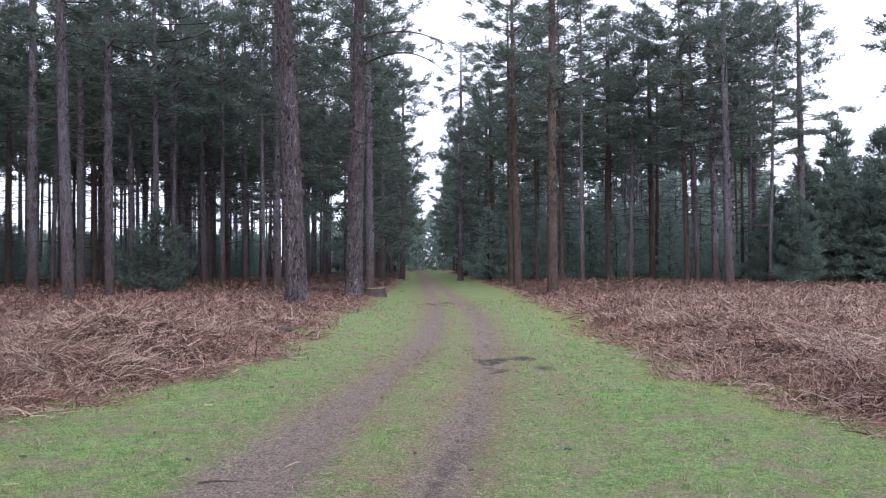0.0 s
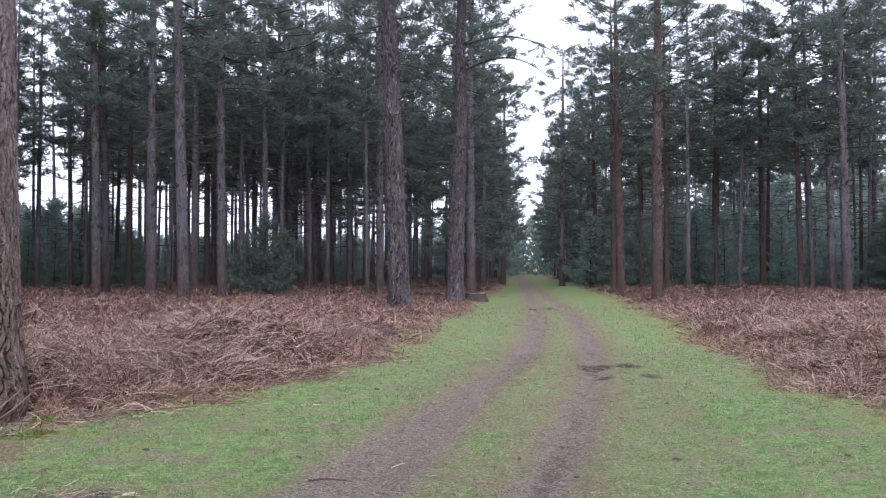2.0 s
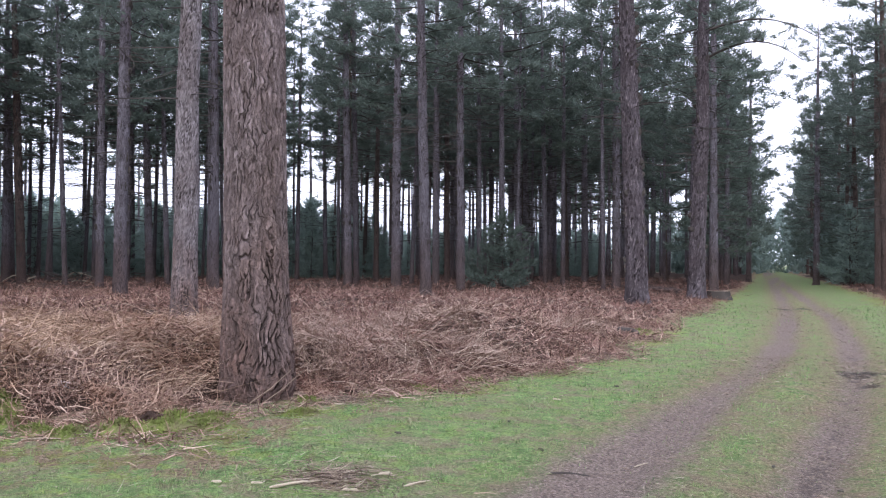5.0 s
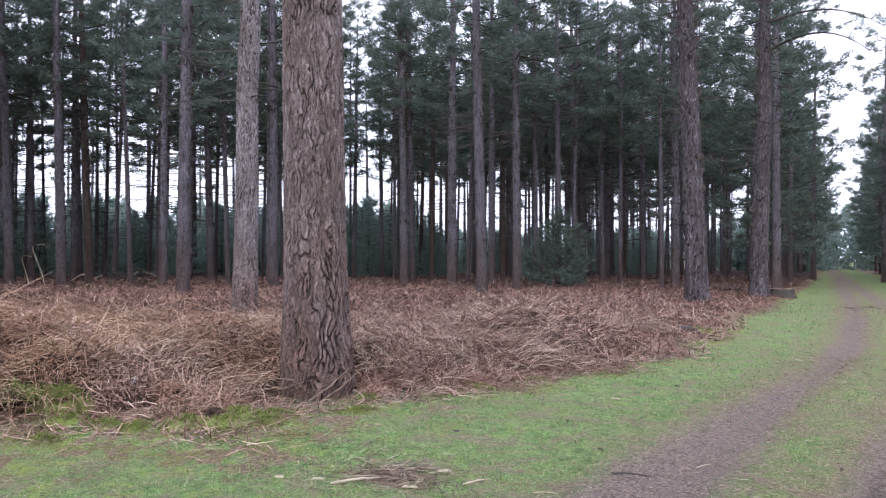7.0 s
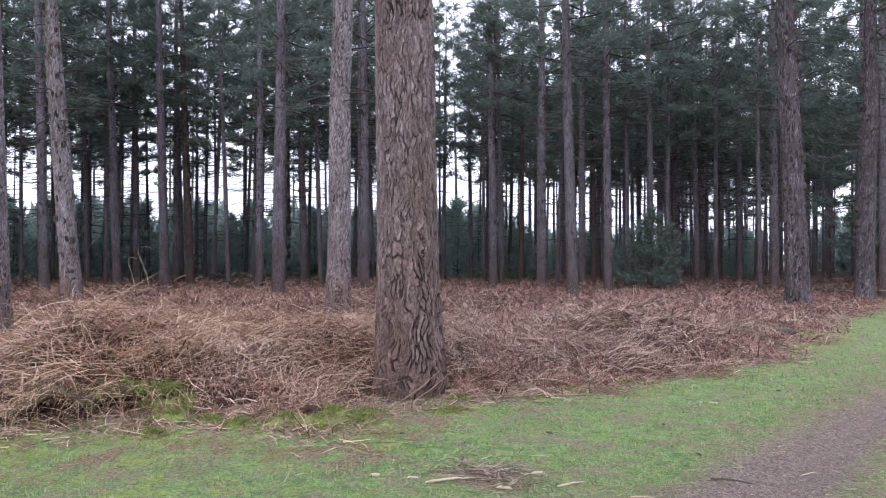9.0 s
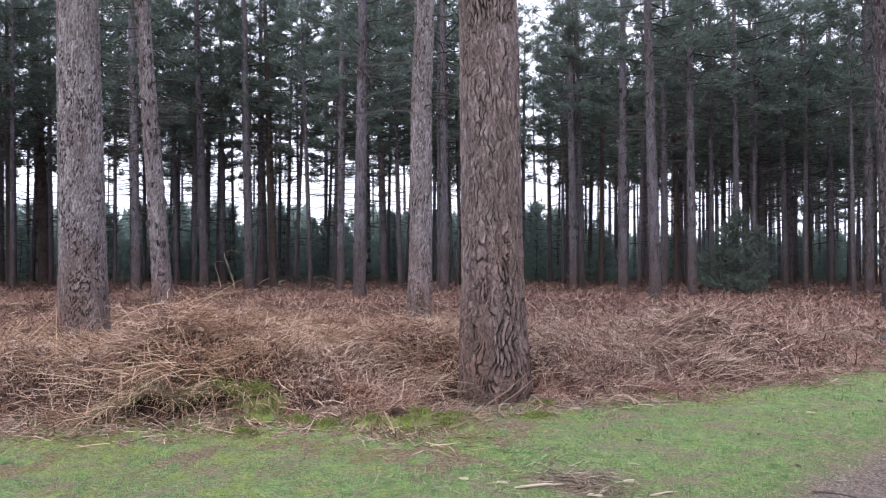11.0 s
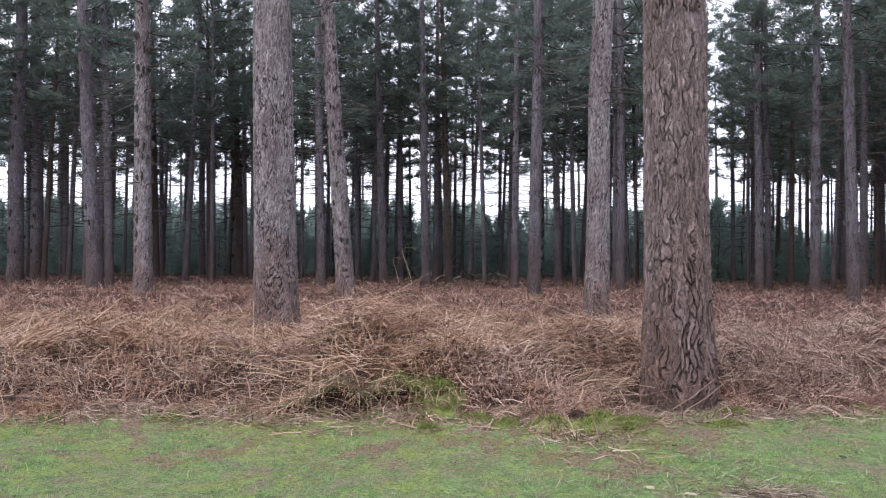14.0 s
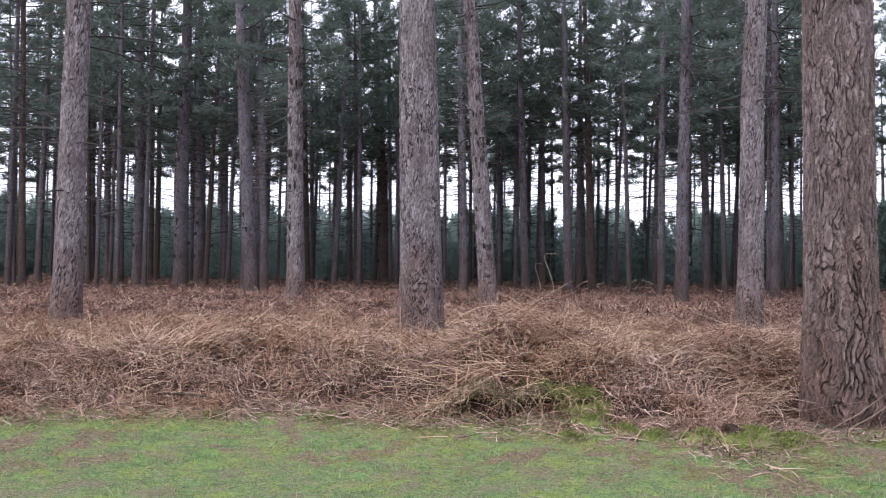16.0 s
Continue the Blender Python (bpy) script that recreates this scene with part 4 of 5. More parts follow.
CROWNS = {
    "high": [crown_meshes(80 + n, low, limbs, reach, 60, 7, 40, 0.235, 0.085) for n, (low, limbs, reach) in enumerate(((7.8, 34, 2.7), (8.4, 33, 3.0), (9.2, 31, 2.8)))],
    "low": [crown_meshes(90 + n, low, limbs, reach, 46, 7, 44, 0.25, 0.085) for n, (low, limbs, reach) in enumerate(((7.0, 30, 2.3), (7.8, 28, 2.5), (8.6, 27, 2.4)))],
    "far": [crown_meshes(100 + n, low, limbs, reach, 26, 5, 10, 0.5, 0.09) for n, (low, limbs, reach) in enumerate(((8.0, 24, 2.4), (9.0, 23, 2.5)))],
    "far_high": [crown_meshes(105 + n, low, limbs, reach, 26, 5, 10, 0.5, 0.09) for n, (low, limbs, reach) in enumerate(((9.4, 24, 2.5), (10.4, 22, 2.7)))],
    "top": [crown_meshes(115 + n, low, 36, 2.8, 60, 7, 40, 0.235, 0.085) for n, low in enumerate((8.9, 9.9))],
    "clean": [crown_meshes(118, 9.0, 36, 3.0, 44, 7, 0, 0.26, 0.08)],
    "edge": [crown_meshes(110 + n, low, limbs, reach, 58, 5, 6, 0.32, 0.09) for n, (low, limbs, reach) in enumerate(((2.2, 48, 3.4), (3.4, 44, 3.7)))],
}
STUBS = [stub_mesh(120 + n) for n in range(3)]


def dead_branch_mesh(seed):
    """A bare branch with a few side twigs, growing along +x."""
    g = np.random.default_rng(seed)
    s = np.linspace(0, 1, 6)
    ln = g.uniform(0.9, 1.9)
    main = np.stack([s * ln, 0.12 * np.sin(s * 3) * ln, g.uniform(-0.25, 0.2) * ln * s + 0.06 * np.sin(s * 7)], 1)
    pieces = [tube(main, np.linspace(0.02, 0.006, 6), 5)]
    for _ in range(5):
        t, side = g.uniform(0.35, 0.95), g.choice([-1, 1])
        b = np.array([np.interp(t, s, main[:, k]) for k in range(3)])
        u = np.linspace(0, 1, 3)[:, None]
        pieces.append(tube(b + u * np.array([0.25, 0.3 * side, g.uniform(-0.1, 0.15)]) * ln * 0.6, np.linspace(0.009, 0.004, 3), 3))
    v, q = merge(pieces)
    return mesh_from("dead_branch", v, q, M_TWIG)


DEAD = [dead_branch_mesh(130 + n) for n in range(5)]
stand = []


distant = []


def mesh_arrays(me):
    v, n = np.zeros(len(me.vertices) * 3), len(me.polygons)
    me.vertices.foreach_get("co", v)
    c = np.zeros(len(me.loops), np.int32)
    me.loops.foreach_get("vertex_index", c)
    return v.reshape(-1, 3), c.reshape(n, -1)


def distant_pine(x, y, dia, lean, red, high, crown):
    """A pine too far off to tell apart: joined with its like later on."""
    stand.append((x, y))
    distant.append((x, y, dia, lean, red, high, crown))


def join_distant(name, label):
    """All the far pines as one piece of stuff: bark, wood and needles."""
    sets = {"bark": [], "wood": [], "green": []}
    for n, (x, y, dia, lean, red, high, crown) in enumerate(distant):
        g = np.random.default_rng(7000 + n)
        m = pose(x, y, -0.05, 0, lean, float(g.uniform(0, 360)))
        sort = CROWNS[crown]
        wood, green = sort[int(g.integers(len(sort)))]
        for key, me, size in (("bark", TRUNKS[n % 4][0], dia / 2), ("wood", wood, 1.0), ("green", green, 1.0)):
            v, f = mesh_arrays(me)
            v = (v * [size, size, high]) @ np.array(m.to_3x3()).T + np.array(m.translation)
            sets[key].append((v, f))
    whole = new(name)
    for key, mat in (("bark", M_BARK), ("wood", M_TWIG), ("green", M_NEEDLE)):
        v, f = merge(sets[key])
        tagged(part({"bark": "trunk", "wood": "branching", "green": "crown"}[key], mesh_from(key, v, f, mat), whole), kind="stuff")
    tagged(whole, label, "pine wood", kind="stuff")


def pine(x, y, dia, lean=0.0, red=False, label="tall straight pine with grey-brown plated bark", trunk=None, high=1.0, group="pines of the stand", crown="", bare=5, spread=1.0):
    """A pine that leans sideways, as seen from the track, by some degrees."""
    n = len(stand)
    g = np.random.default_rng(1000 + n)
    az = math.atan2(-x, y)
    tree = new("pine_tree")
    tree.matrix_basis = pose(x, y, float(ground_z(np.array([x]), np.array([y]))[0]) - 0.02, 0, 0, math.degrees(az)) @ pose(0, 0, 0, float(g.normal(0, 0.6)), lean, 0)
    tagged(tree, label, "pine tree", group)
    r = dia / 2
    spin = pose(0, 0, 0, 0, 0, float(g.uniform(0, 360)))
    thick = spin @ Matrix.Diagonal((r, r, high, 1))
    part("trunk", trunk or TRUNKS[n % 4][1 if red else 0], tree, m=spin if trunk else thick)
    if bare:
        tagged(part("stub_whorl", STUBS[n % 3], tree, m=thick), kind="stuff")
    for _ in range(bare):
        h = float(g.uniform(4.0, 9.5))
        part("dead_branch", DEAD[int(g.integers(5))], tree, m=pose(0, 0, h, 0, float(g.uniform(-15, 20)), float(g.uniform(0, 360))) @ pose(r * 0.6, 0, 0))
    deg = math.degrees(az)
    far = math.hypot(x, y)
    sort = CROWNS[crown or ("high" if 36 < deg < 66 or deg < 0 else "top" if 3 < deg <= 36 and far < 37 else "high" if 3 < deg <= 36 and far < 45 else "low")]
    wood, green = sort[int(g.integers(len(sort)))]
    s = float(g.uniform(0.88, 1.12)) * spread * (1.25 if deg < -3 else 1.12 if 12 < deg < 28 else 1.0)
    m = pose(0, 0, 0, 0, 0, float(g.uniform(0, 360))) @ Matrix.Diagonal((s, s, high, 1))
    tagged(part("branching", wood, tree, m=m), kind="stuff")
    tagged(part("crown", green, tree, m=m), kind="stuff")
    stand.append((x, y))
    return tree


NEAR = "large old pine with thick flaking brown bark beside turf"
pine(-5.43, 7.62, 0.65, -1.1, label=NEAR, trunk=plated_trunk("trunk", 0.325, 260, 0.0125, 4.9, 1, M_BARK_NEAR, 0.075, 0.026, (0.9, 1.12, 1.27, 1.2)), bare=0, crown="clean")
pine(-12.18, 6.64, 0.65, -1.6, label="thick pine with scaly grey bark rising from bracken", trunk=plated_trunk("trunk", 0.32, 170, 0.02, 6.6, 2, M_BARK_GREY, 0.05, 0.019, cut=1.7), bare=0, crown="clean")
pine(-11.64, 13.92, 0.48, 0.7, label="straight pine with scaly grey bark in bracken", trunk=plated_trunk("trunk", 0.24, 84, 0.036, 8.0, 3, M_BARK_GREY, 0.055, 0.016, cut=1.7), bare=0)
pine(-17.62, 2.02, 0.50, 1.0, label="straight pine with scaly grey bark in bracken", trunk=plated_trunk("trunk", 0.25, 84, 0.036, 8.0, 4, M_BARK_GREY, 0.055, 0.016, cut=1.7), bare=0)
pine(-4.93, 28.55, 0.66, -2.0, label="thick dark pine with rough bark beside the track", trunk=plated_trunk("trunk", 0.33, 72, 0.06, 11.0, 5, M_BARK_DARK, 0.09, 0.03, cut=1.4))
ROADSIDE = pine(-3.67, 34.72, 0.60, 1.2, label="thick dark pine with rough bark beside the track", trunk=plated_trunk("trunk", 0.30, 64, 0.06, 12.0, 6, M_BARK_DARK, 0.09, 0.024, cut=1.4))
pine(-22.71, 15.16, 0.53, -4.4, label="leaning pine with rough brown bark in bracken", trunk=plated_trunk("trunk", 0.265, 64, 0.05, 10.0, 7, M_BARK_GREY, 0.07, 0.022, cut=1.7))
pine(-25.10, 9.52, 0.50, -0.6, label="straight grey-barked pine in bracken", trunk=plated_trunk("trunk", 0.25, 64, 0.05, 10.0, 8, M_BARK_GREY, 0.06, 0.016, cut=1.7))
pine(-12.46, 28.13, 0.38, -1.6)
pine(-18.03, 37.18, 0.45, -0.2)
pine(-13.13, 33.32, 0.33, -0.5)
pine(-17.06, 39.85, 0.35, -0.1)
pine(-16.28, 51.67, 0.45, -1.6)
pine(-16.35, 53.48, 0.36, -1.1)
pine(-15.24, 55.1, 0.33, 0.0)
pine(-14.6, 56.98, 0.42, -1.4, True, label="tall pine with reddish-brown bark")
pine(-14.24, 61.45, 0.37, -0.2)
pine(-20.64, 58.63, 0.35, -0.4)
pine(-8.48, 43.19, 0.4, -0.2)
pine(-3.76, 43.6, 0.41, 0.2)
pine(-4.43, 62.54, 0.33, -0.2)
pine(-3.53, 73.33, 0.39, 0.4)
pine(-20.56, 21.56, 0.42, 0.5)
pine(-26.97, 27.15, 0.32, -0.4)
pine(-31.43, 35.19, 0.4, -1.8)
pine(-22.02, 28.34, 0.36, -0.3)
pine(-33.96, 29.37, 0.39, -2.1, True, label="tall pine with reddish-brown bark")
pine(-32.9, 26.9, 0.42, -1.5)
pine(-35.68, 26.34, 0.43, -1.9)
pine(-40.4, 28.0, 0.29, -1.5)
pine(-39.25, 30.25, 0.36, -1.0)
pine(-37.6, 31.56, 0.37, -0.7)
pine(-20.98, 37.73, 0.4, -0.9)
pine(-21.34, 39.25, 0.3, -1.0)
pine(-19.05, 46.25, 0.33, -0.5, True, label="tall pine with reddish-brown bark")
pine(-31.92, 20.13, 0.36, -1.3)
pine(-32.06, 10.47, 0.52, -3.5)
pine(-38.02, 9.23, 0.59, 0.1)
pine(-44.78, 11.92, 0.58, -1.0)
pine(-41.08, 8.05, 0.46, 0.0)
pine(-47.2, 8.4, 0.35, -1.1)
pine(-48.57, 8.01, 0.36, -1.1)
pine(-49.97, 7.34, 0.49, -0.9)
pine(-47.07, 24.07, 0.7, -3.2, True, label="tall pine with reddish-brown bark")
pine(-50.36, 23.11, 0.36, -1.3)
pine(4.51, 34.89, 0.4, 0.1, True, label="tall pine with reddish-brown bark")
pine(4.37, 49.27, 0.46, -0.9, True, label="tall pine with reddish-brown bark")
pine(4.47, 55.37, 0.37, -0.2, True, label="tall pine with reddish-brown bark")
pine(14.45, 58.3, 0.39, -0.6, True, label="tall pine with reddish-brown bark")
pine(14.94, 51.65, 0.31, -1.2, True, label="tall pine with reddish-brown bark")
pine(15.52, 51.49, 0.28, -1.4)
pine(16.56, 51.21, 0.41, -1.0)
pine(15.67, 46.28, 0.46, -0.7)
pine(21.58, 58.54, 0.35, 0.3)
pine(21.3, 49.9, 0.43, -0.6, crown="top", bare=3, spread=0.8)
pine(12.09, 61.6, 0.37, 0.2, True, label="tall pine with reddish-brown bark")
pine(7.76, 55.09, 0.29, -0.5, True, label="tall pine with reddish-brown bark")
pine(1.37, 66.52, 0.4, 0.5)


def infill(n, x0, x1, y0, y1, gap, keep, seed, red=0.15, crown=""):
    """More pines of the plantation between the ones placed singly."""
    g = np.random.default_rng(seed)
    made = 0
    for _ in range(n * 14):
        x, y = float(g.uniform(x0, x1)), float(g.uniform(y0, y1))
        if not keep(x, y) or min((x - a) ** 2 + (y - b) ** 2 for a, b in stand) < gap * gap:
            continue
        dia, lean, rust, high = float(g.uniform(0.17, 0.32)), float(g.normal(0, 1.0)), bool(g.random() < red), float(g.uniform(0.92, 1.08))
        made += 1
        if math.hypot(x, y) > 72:
            distant_pine(x, y, dia, lean, rust, high, crown)
        else:
            if not crown and g.random() < 0.5 and not (37 < bearing(x, y) < 45 or bearing(x, y) < 33):
                sort = "low"
            else:
                sort = crown
            pine(x, y, dia, lean, rust, "slender pine far back in the plantation", high=high, crown=sort, bare=0)
        if made == n:
            break


def bearing(x, y):
    return math.degrees(math.atan2(-x, y))


# far side of the stand left of the track, then both sides of the far track
infill(100, -62, -8, 0, 60, 1.9, lambda x, y: 42 < math.hypot(x, y) < 64 and 9 < bearing(x, y) < 68, 201)
infill(10, -62, -8, 0, 60, 1.7, lambda x, y: 44 < math.hypot(x, y) < 66 and 48 < bearing(x, y) < 61, 208, 0.15, "low")
infill(52, -72, -8, -8, 30, 2.3, lambda x, y: 34 < math.hypot(x, y) < 70 and 66 < bearing(x, y) < 99, 205)
infill(84, -45, -4.5, 56, 120, 2.4, lambda x, y: x < -4.8 - (y - 60) * 0.03 and bearing(x, y) < 31, 202, 0.2, "far_high")
infill(40, -60, -6, 70, 150, 2.4, lambda x, y: x < -5.5 - (y - 60) * 0.03 and bearing(x, y) < 17, 206, 0.2, "far")
infill(10, -60, -20, 45, 95, 2.2, lambda x, y: 74 < math.hypot(x, y) < 100 and 23 < bearing(x, y) < 29, 209, 0.2, "far_high")
infill(9, -56, -30, 4, 24, 1.8, lambda x, y: 36 < math.hypot(x, y) < 52 and 70 < bearing(x, y) < 82, 210, 0.15, "low")
infill(72, 4.5, 52, 60, 130, 2.7, lambda x, y: x > 4.5 - (y - 60) * 0.03 and -21 < bearing(x, y), 203, 0.6, "far_high")
infill(7, 17, 30, 44, 62, 3.0, lambda x, y: -22.5 < bearing(x, y) < -18.5, 204, 0.5)
infill(7, 6.5, 16, 50, 62, 3.2, lambda x, y: True, 207, 0.5, "high")
for x, y in ((-4.4, 50.5), (-4.1, 56.5), (-5.2, 47.0)):
    pine(x, y, 0.3, 0.5, label="pine with low boughs along the far track", crown="edge", bare=0)
# edge trees along the far track keep their low boughs
for n in range(17):
    y = 62 + n * 6.5
    pine(-5.2 - (y - 62) * 0.028 + float(rng.normal(0, 0.5)), y, 0.36, float(rng.normal(0, 1)), label="pine with low boughs along the far track", crown="edge" if n > 1 else "low", bare=0)
    pine(4.3 - (y - 62) * 0.03 + float(rng.normal(0, 0.5)), y + 7, 0.36, float(rng.normal(0, 1)), True, label="pine with low boughs along the far track", crown="edge", bare=0)
infill(46, -95, -12, 0, 95, 2.4, lambda x, y: 73 < math.hypot(x, y) < 97 and 8 < bearing(x, y) < 70, 211, 0.2, "far_high")
infill(22, -98, -50, -10, 40, 2.4, lambda x, y: 73 < math.hypot(x, y) < 97 and 66 < bearing(x, y) < 92, 212, 0.2, "far_high")
infill(8, 6, 40, 74, 110, 2.6, lambda x, y: x > 5 and -24 < bearing(x, y), 213, 0.6, "far")
join_distant("far_pine_wood", "distant pines on both sides of the track")
# the pine whose lowest boughs hang over the bracken on the open side
pine(19.2, 33.5, 0.45, 1.0, label="pine with low boughs beside the open bracken", crown="high", spread=0.95)


# ---- young conifers ----
def young_meshes(seed, tall, wide, count, blades, size, full=0.75, gap=0.5):
    """A young pine: a stem with whorls of upswept branches, each a brush of needles, and a ragged leader."""
    g = np.random.default_rng(seed)
    s = np.linspace(0, 1, 6)
    stem = tube(np.stack([0.05 * np.sin(s * 5 + seed), 0.05 * np.cos(s * 4), s * tall - 0.1], 1), np.linspace(0.07, 0.01, 6) * tall / 5, 6)
    heights = np.arange(0.25, tall - 0.15, gap)
    arms, wood = [], []
    for z in heights:
        turn, k5 = g.uniform(0, 6.283), int(g.integers(5, 8))
        for n in range(k5):
            f = z / tall
            ln = max(0.18, wide / 2 * (1 - f) ** full * g.uniform(0.6, 1.2))
            a = turn + 6.283 * n / k5 + g.normal(0, 0.25)
            t = np.linspace(0, 1, 4)
            pts = np.stack([np.cos(a) * t * ln, np.sin(a) * t * ln, z + g.normal(0, 0.1) + ln * (g.uniform(0.1, 0.35) + 0.25 * f) * t ** 1.6], 1)
            wood.append(tube(pts, np.linspace(0.022, 0.006, 4), 3))
            arms.append((pts, ln, a))
    whole = sum(x[1] for x in arms)
    cen, aim = [], []
    for pts, ln, a in arms:
        m = max(3, int(count * ln / whole))
        q = 0.22 + 0.8 * g.random(m) ** 0.75
        p = np.stack([np.interp(q, np.linspace(0, 1, 4), pts[:, k]) for k in range(3)], 1)
        off = g.normal(0, 0.16, m) * ln * (1.2 - 0.7 * q)
        p = p + off[:, None] * np.array([-np.sin(a), np.cos(a), 0.1]) + g.normal(0, 0.05, (m, 3))
        ta = a + np.clip(off * 2, -0.8, 0.8) + g.normal(0, 0.4, m)
        d = np.stack([np.cos(ta), np.sin(ta), g.uniform(0.3, 1.1, m)], 1)
        cen.append(p)
        aim.append(d / np.linalg.norm(d, axis=1)[:, None])
    m = 14
    cen.append(np.stack([g.normal(0, 0.05, m), g.normal(0, 0.05, m), tall - g.uniform(0.0, 0.7, m)], 1))
    aim.append(np.tile([0, 0, 1.0], (m, 1)))
    cen, aim = np.concatenate(cen), np.concatenate(aim)
    v, f = tufts(cen, aim, g.uniform(0.7, 1.3, len(cen)) * size, blades, g, 0.6, 0.09)
    wv, wq = merge(wood)
    return mesh_from("trunk", *stem, M_TWIG), mesh_from("branching", wv, wq, M_TWIG), mesh_from("crown", v, f, M_YOUNG_HAZED)


YOUNG = [young_meshes(300 + n, 5.0, wide, 520, 5, 0.36) for n, wide in enumerate((3.4, 3.8, 3.0, 3.5))]
THICKET = [young_meshes(320 + n, 8.0, wide, 3000, 7, 0.25, 0.62, 0.5) for n, wide in enumerate((4.4, 5.0, 4.0))]
for kind in THICKET:
    kind[2].materials[0] = M_THICKET
SAPLING = [young_meshes(330, 3.9, 4.0, 700, 9, 0.27, 0.75, 0.4)]
SAPLING[0][2].materials[0] = M_NEEDLE


def young_conifer(kinds, x, y, s, seed, label, group):
    g = np.random.default_rng(seed)
    tree = new("young_conifer")
    tree.matrix_basis = pose(x, y, 0.0, 0, 0, float(g.uniform(0, 360)))
    stem, wood, green = kinds[int(g.integers(len(kinds)))]
    m = Matrix.Diagonal((s * float(g.uniform(0.85, 1.15)), s * float(g.uniform(0.85, 1.15)), s, 1))
    part("trunk", stem, tree, m=m)
    tagged(part("branching", wood, tree, m=m), kind="stuff")
    tagged(part("crown", green, tree, m=m), kind="stuff")
    return tagged(tree, label, "conifer", group)


g = np.random.default_rng(77)
seed = 5000
for dist, step, s0 in ((61, 1.9, 0.9), (65, 2.2, 1.0), (71, 2.6, 1.12), (79, 3.2, 1.28)):
    a = 13.0
    while a < 98:
        b = math.radians(a + float(g.normal(0, 0.4)))
        dd = (dist + float(g.normal(0, 1.2))) * (1.28 if a < 27 else 1.0)
        young_conifer(YOUNG, -math.sin(b) * dd, math.cos(b) * dd, s0 * (0.8 if a < 27 else 1.0) * float(g.uniform(0.8, 1.15)), seed, "bushy young conifer in a dark plantation edge", "young conifers behind the stand")
        seed += 1
        a += math.degrees(step / dist)
for dist, step, s0 in ((64, 1.8, 1.05), (72, 2.0, 1.4), (82, 2.4, 1.75), (96, 3.0, 2.2)):
    a = -21.0
    while a < -2.2:
        b = math.radians(a + float(g.normal(0, 0.4)))
        dd = dist + float(g.normal(0, 1.5))
        young_conifer(YOUNG, -math.sin(b) * dd, math.cos(b) * dd, s0 * float(g.uniform(0.75, 1.15)), seed, "bushy young conifer under tall pines", "understorey conifers")
        seed += 1
        a += math.degrees(step / dist)
for dist, step, s0 in ((53, 1.7, 0.80), (56, 2.0, 1.0), (60, 2.3, 1.2)):
    a = -36.0
    while a < -20.8:
        b = math.radians(a + float(g.normal(0, 0.3)))
        dd = dist + float(g.normal(0, 1.0))
        tall = s0 * float(np.interp(a, [-36, -27, -22, -20], [1.2, 1.1, 0.84, 0.6])) * float(g.uniform(0.9, 1.08))
        young_conifer(THICKET, -math.sin(b) * dd, math.cos(b) * dd, tall, seed, "dense dark green conifer in a thicket", "conifers of the thicket")
        seed += 1
        a += math.degrees(step / dist)
# a single sapling among the trunks
young_conifer(SAPLING, -12.9, 38.2, 1.0, 6001, "lone bushy pine sapling standing in bracken", "")


# ---- far woods ----
def far_woods(name, a0, a1, dist, tall, trees, seed, label):
    g = np.random.default_rng(seed)
    a, d = np.radians(g.uniform(a0, a1, trees)), dist * g.uniform(0.95, 1.3, trees)
    h = tall * g.uniform(0.75, 1.1, trees) * d / dist
    per = 60
    q = g.random((trees, per)) ** 0.8
    rad = 0.34 * h[:, None] * (1 - q) ** 0.8 * np.sqrt(g.random((trees, per)))
    b = g.uniform(0, 6.283, (trees, per))
    c = np.stack([(-np.sin(a) * d)[:, None] + np.cos(b) * rad, (np.cos(a) * d)[:, None] + np.sin(b) * rad, q * h[:, None]], -1).reshape(-1, 3)
    v, f = tufts(c, np.tile([0, 0, 1.0], (len(c), 1)), g.uniform(0.6, 1.1, len(c)), 4, g, 0.8, 0.2)
    tagged(new(name, mesh_from(name, v, f, M_YOUNG_HAZED)), label, "woods", kind="stuff")


far_woods("far_hedge", 2, 28, 118, 5.0, 120, 93, "distant low line of young conifers")
far_woods("far_woods", 28, 99, 100, 7.2, 330, 91, "hazy line of distant conifer woods")
far_woods("far_track_woods", -24, 8, 150, 10.0, 240, 92, "distant dark woods where the track ends")


# ---- single things on and beside the track ----
def z_at(x, y, over=0.0):
    return float(ground_z(np.array([x]), np.array([y]))[0]) + over


def bed_at(x, y):
    p, q = np.array([x]), np.array([y])
    return float(ground_z(p, q)[0] + bracken_top(p, q)[0])


def rod(points, r0, r1, sides=7, rough=0.12, seed=0):
    """A knobbly stick along a few points, with closed ends."""
    g = np.random.default_rng(seed)
    p = np.asarray(points, float)
    t = np.linspace(0, 1, len(p))
    s = np.linspace(0, 1, max(6, len(p) * 3))
    pts = np.stack([np.interp(s, t, p[:, k]) for k in range(3)], 1)
    pts[1:-1] += g.normal(0, rough * r0, (len(pts) - 2, 3))
    rad = np.linspace(r0, r1, len(s)) * (1 + g.normal(0, 0.08, len(s)))
    rad[0] *= 0.6
    rad[-1] *= 0.4
    return tube(pts, rad, sides)


def stick(name, points, r0, r1, mat, label, category="stick", seed=0, group=""):
    """A stick on the ground; its first point is its place."""
    x0, y0 = points[0][0], points[0][1]
    ob = new(name, mesh_from(name, *rod([(x - x0, y - y0, z) for x, y, z in points], r0, r1, seed=seed), mat, None, True))
    ob.matrix_basis = pose(x0, y0, 0)
    return tagged(ob, label, category, group)


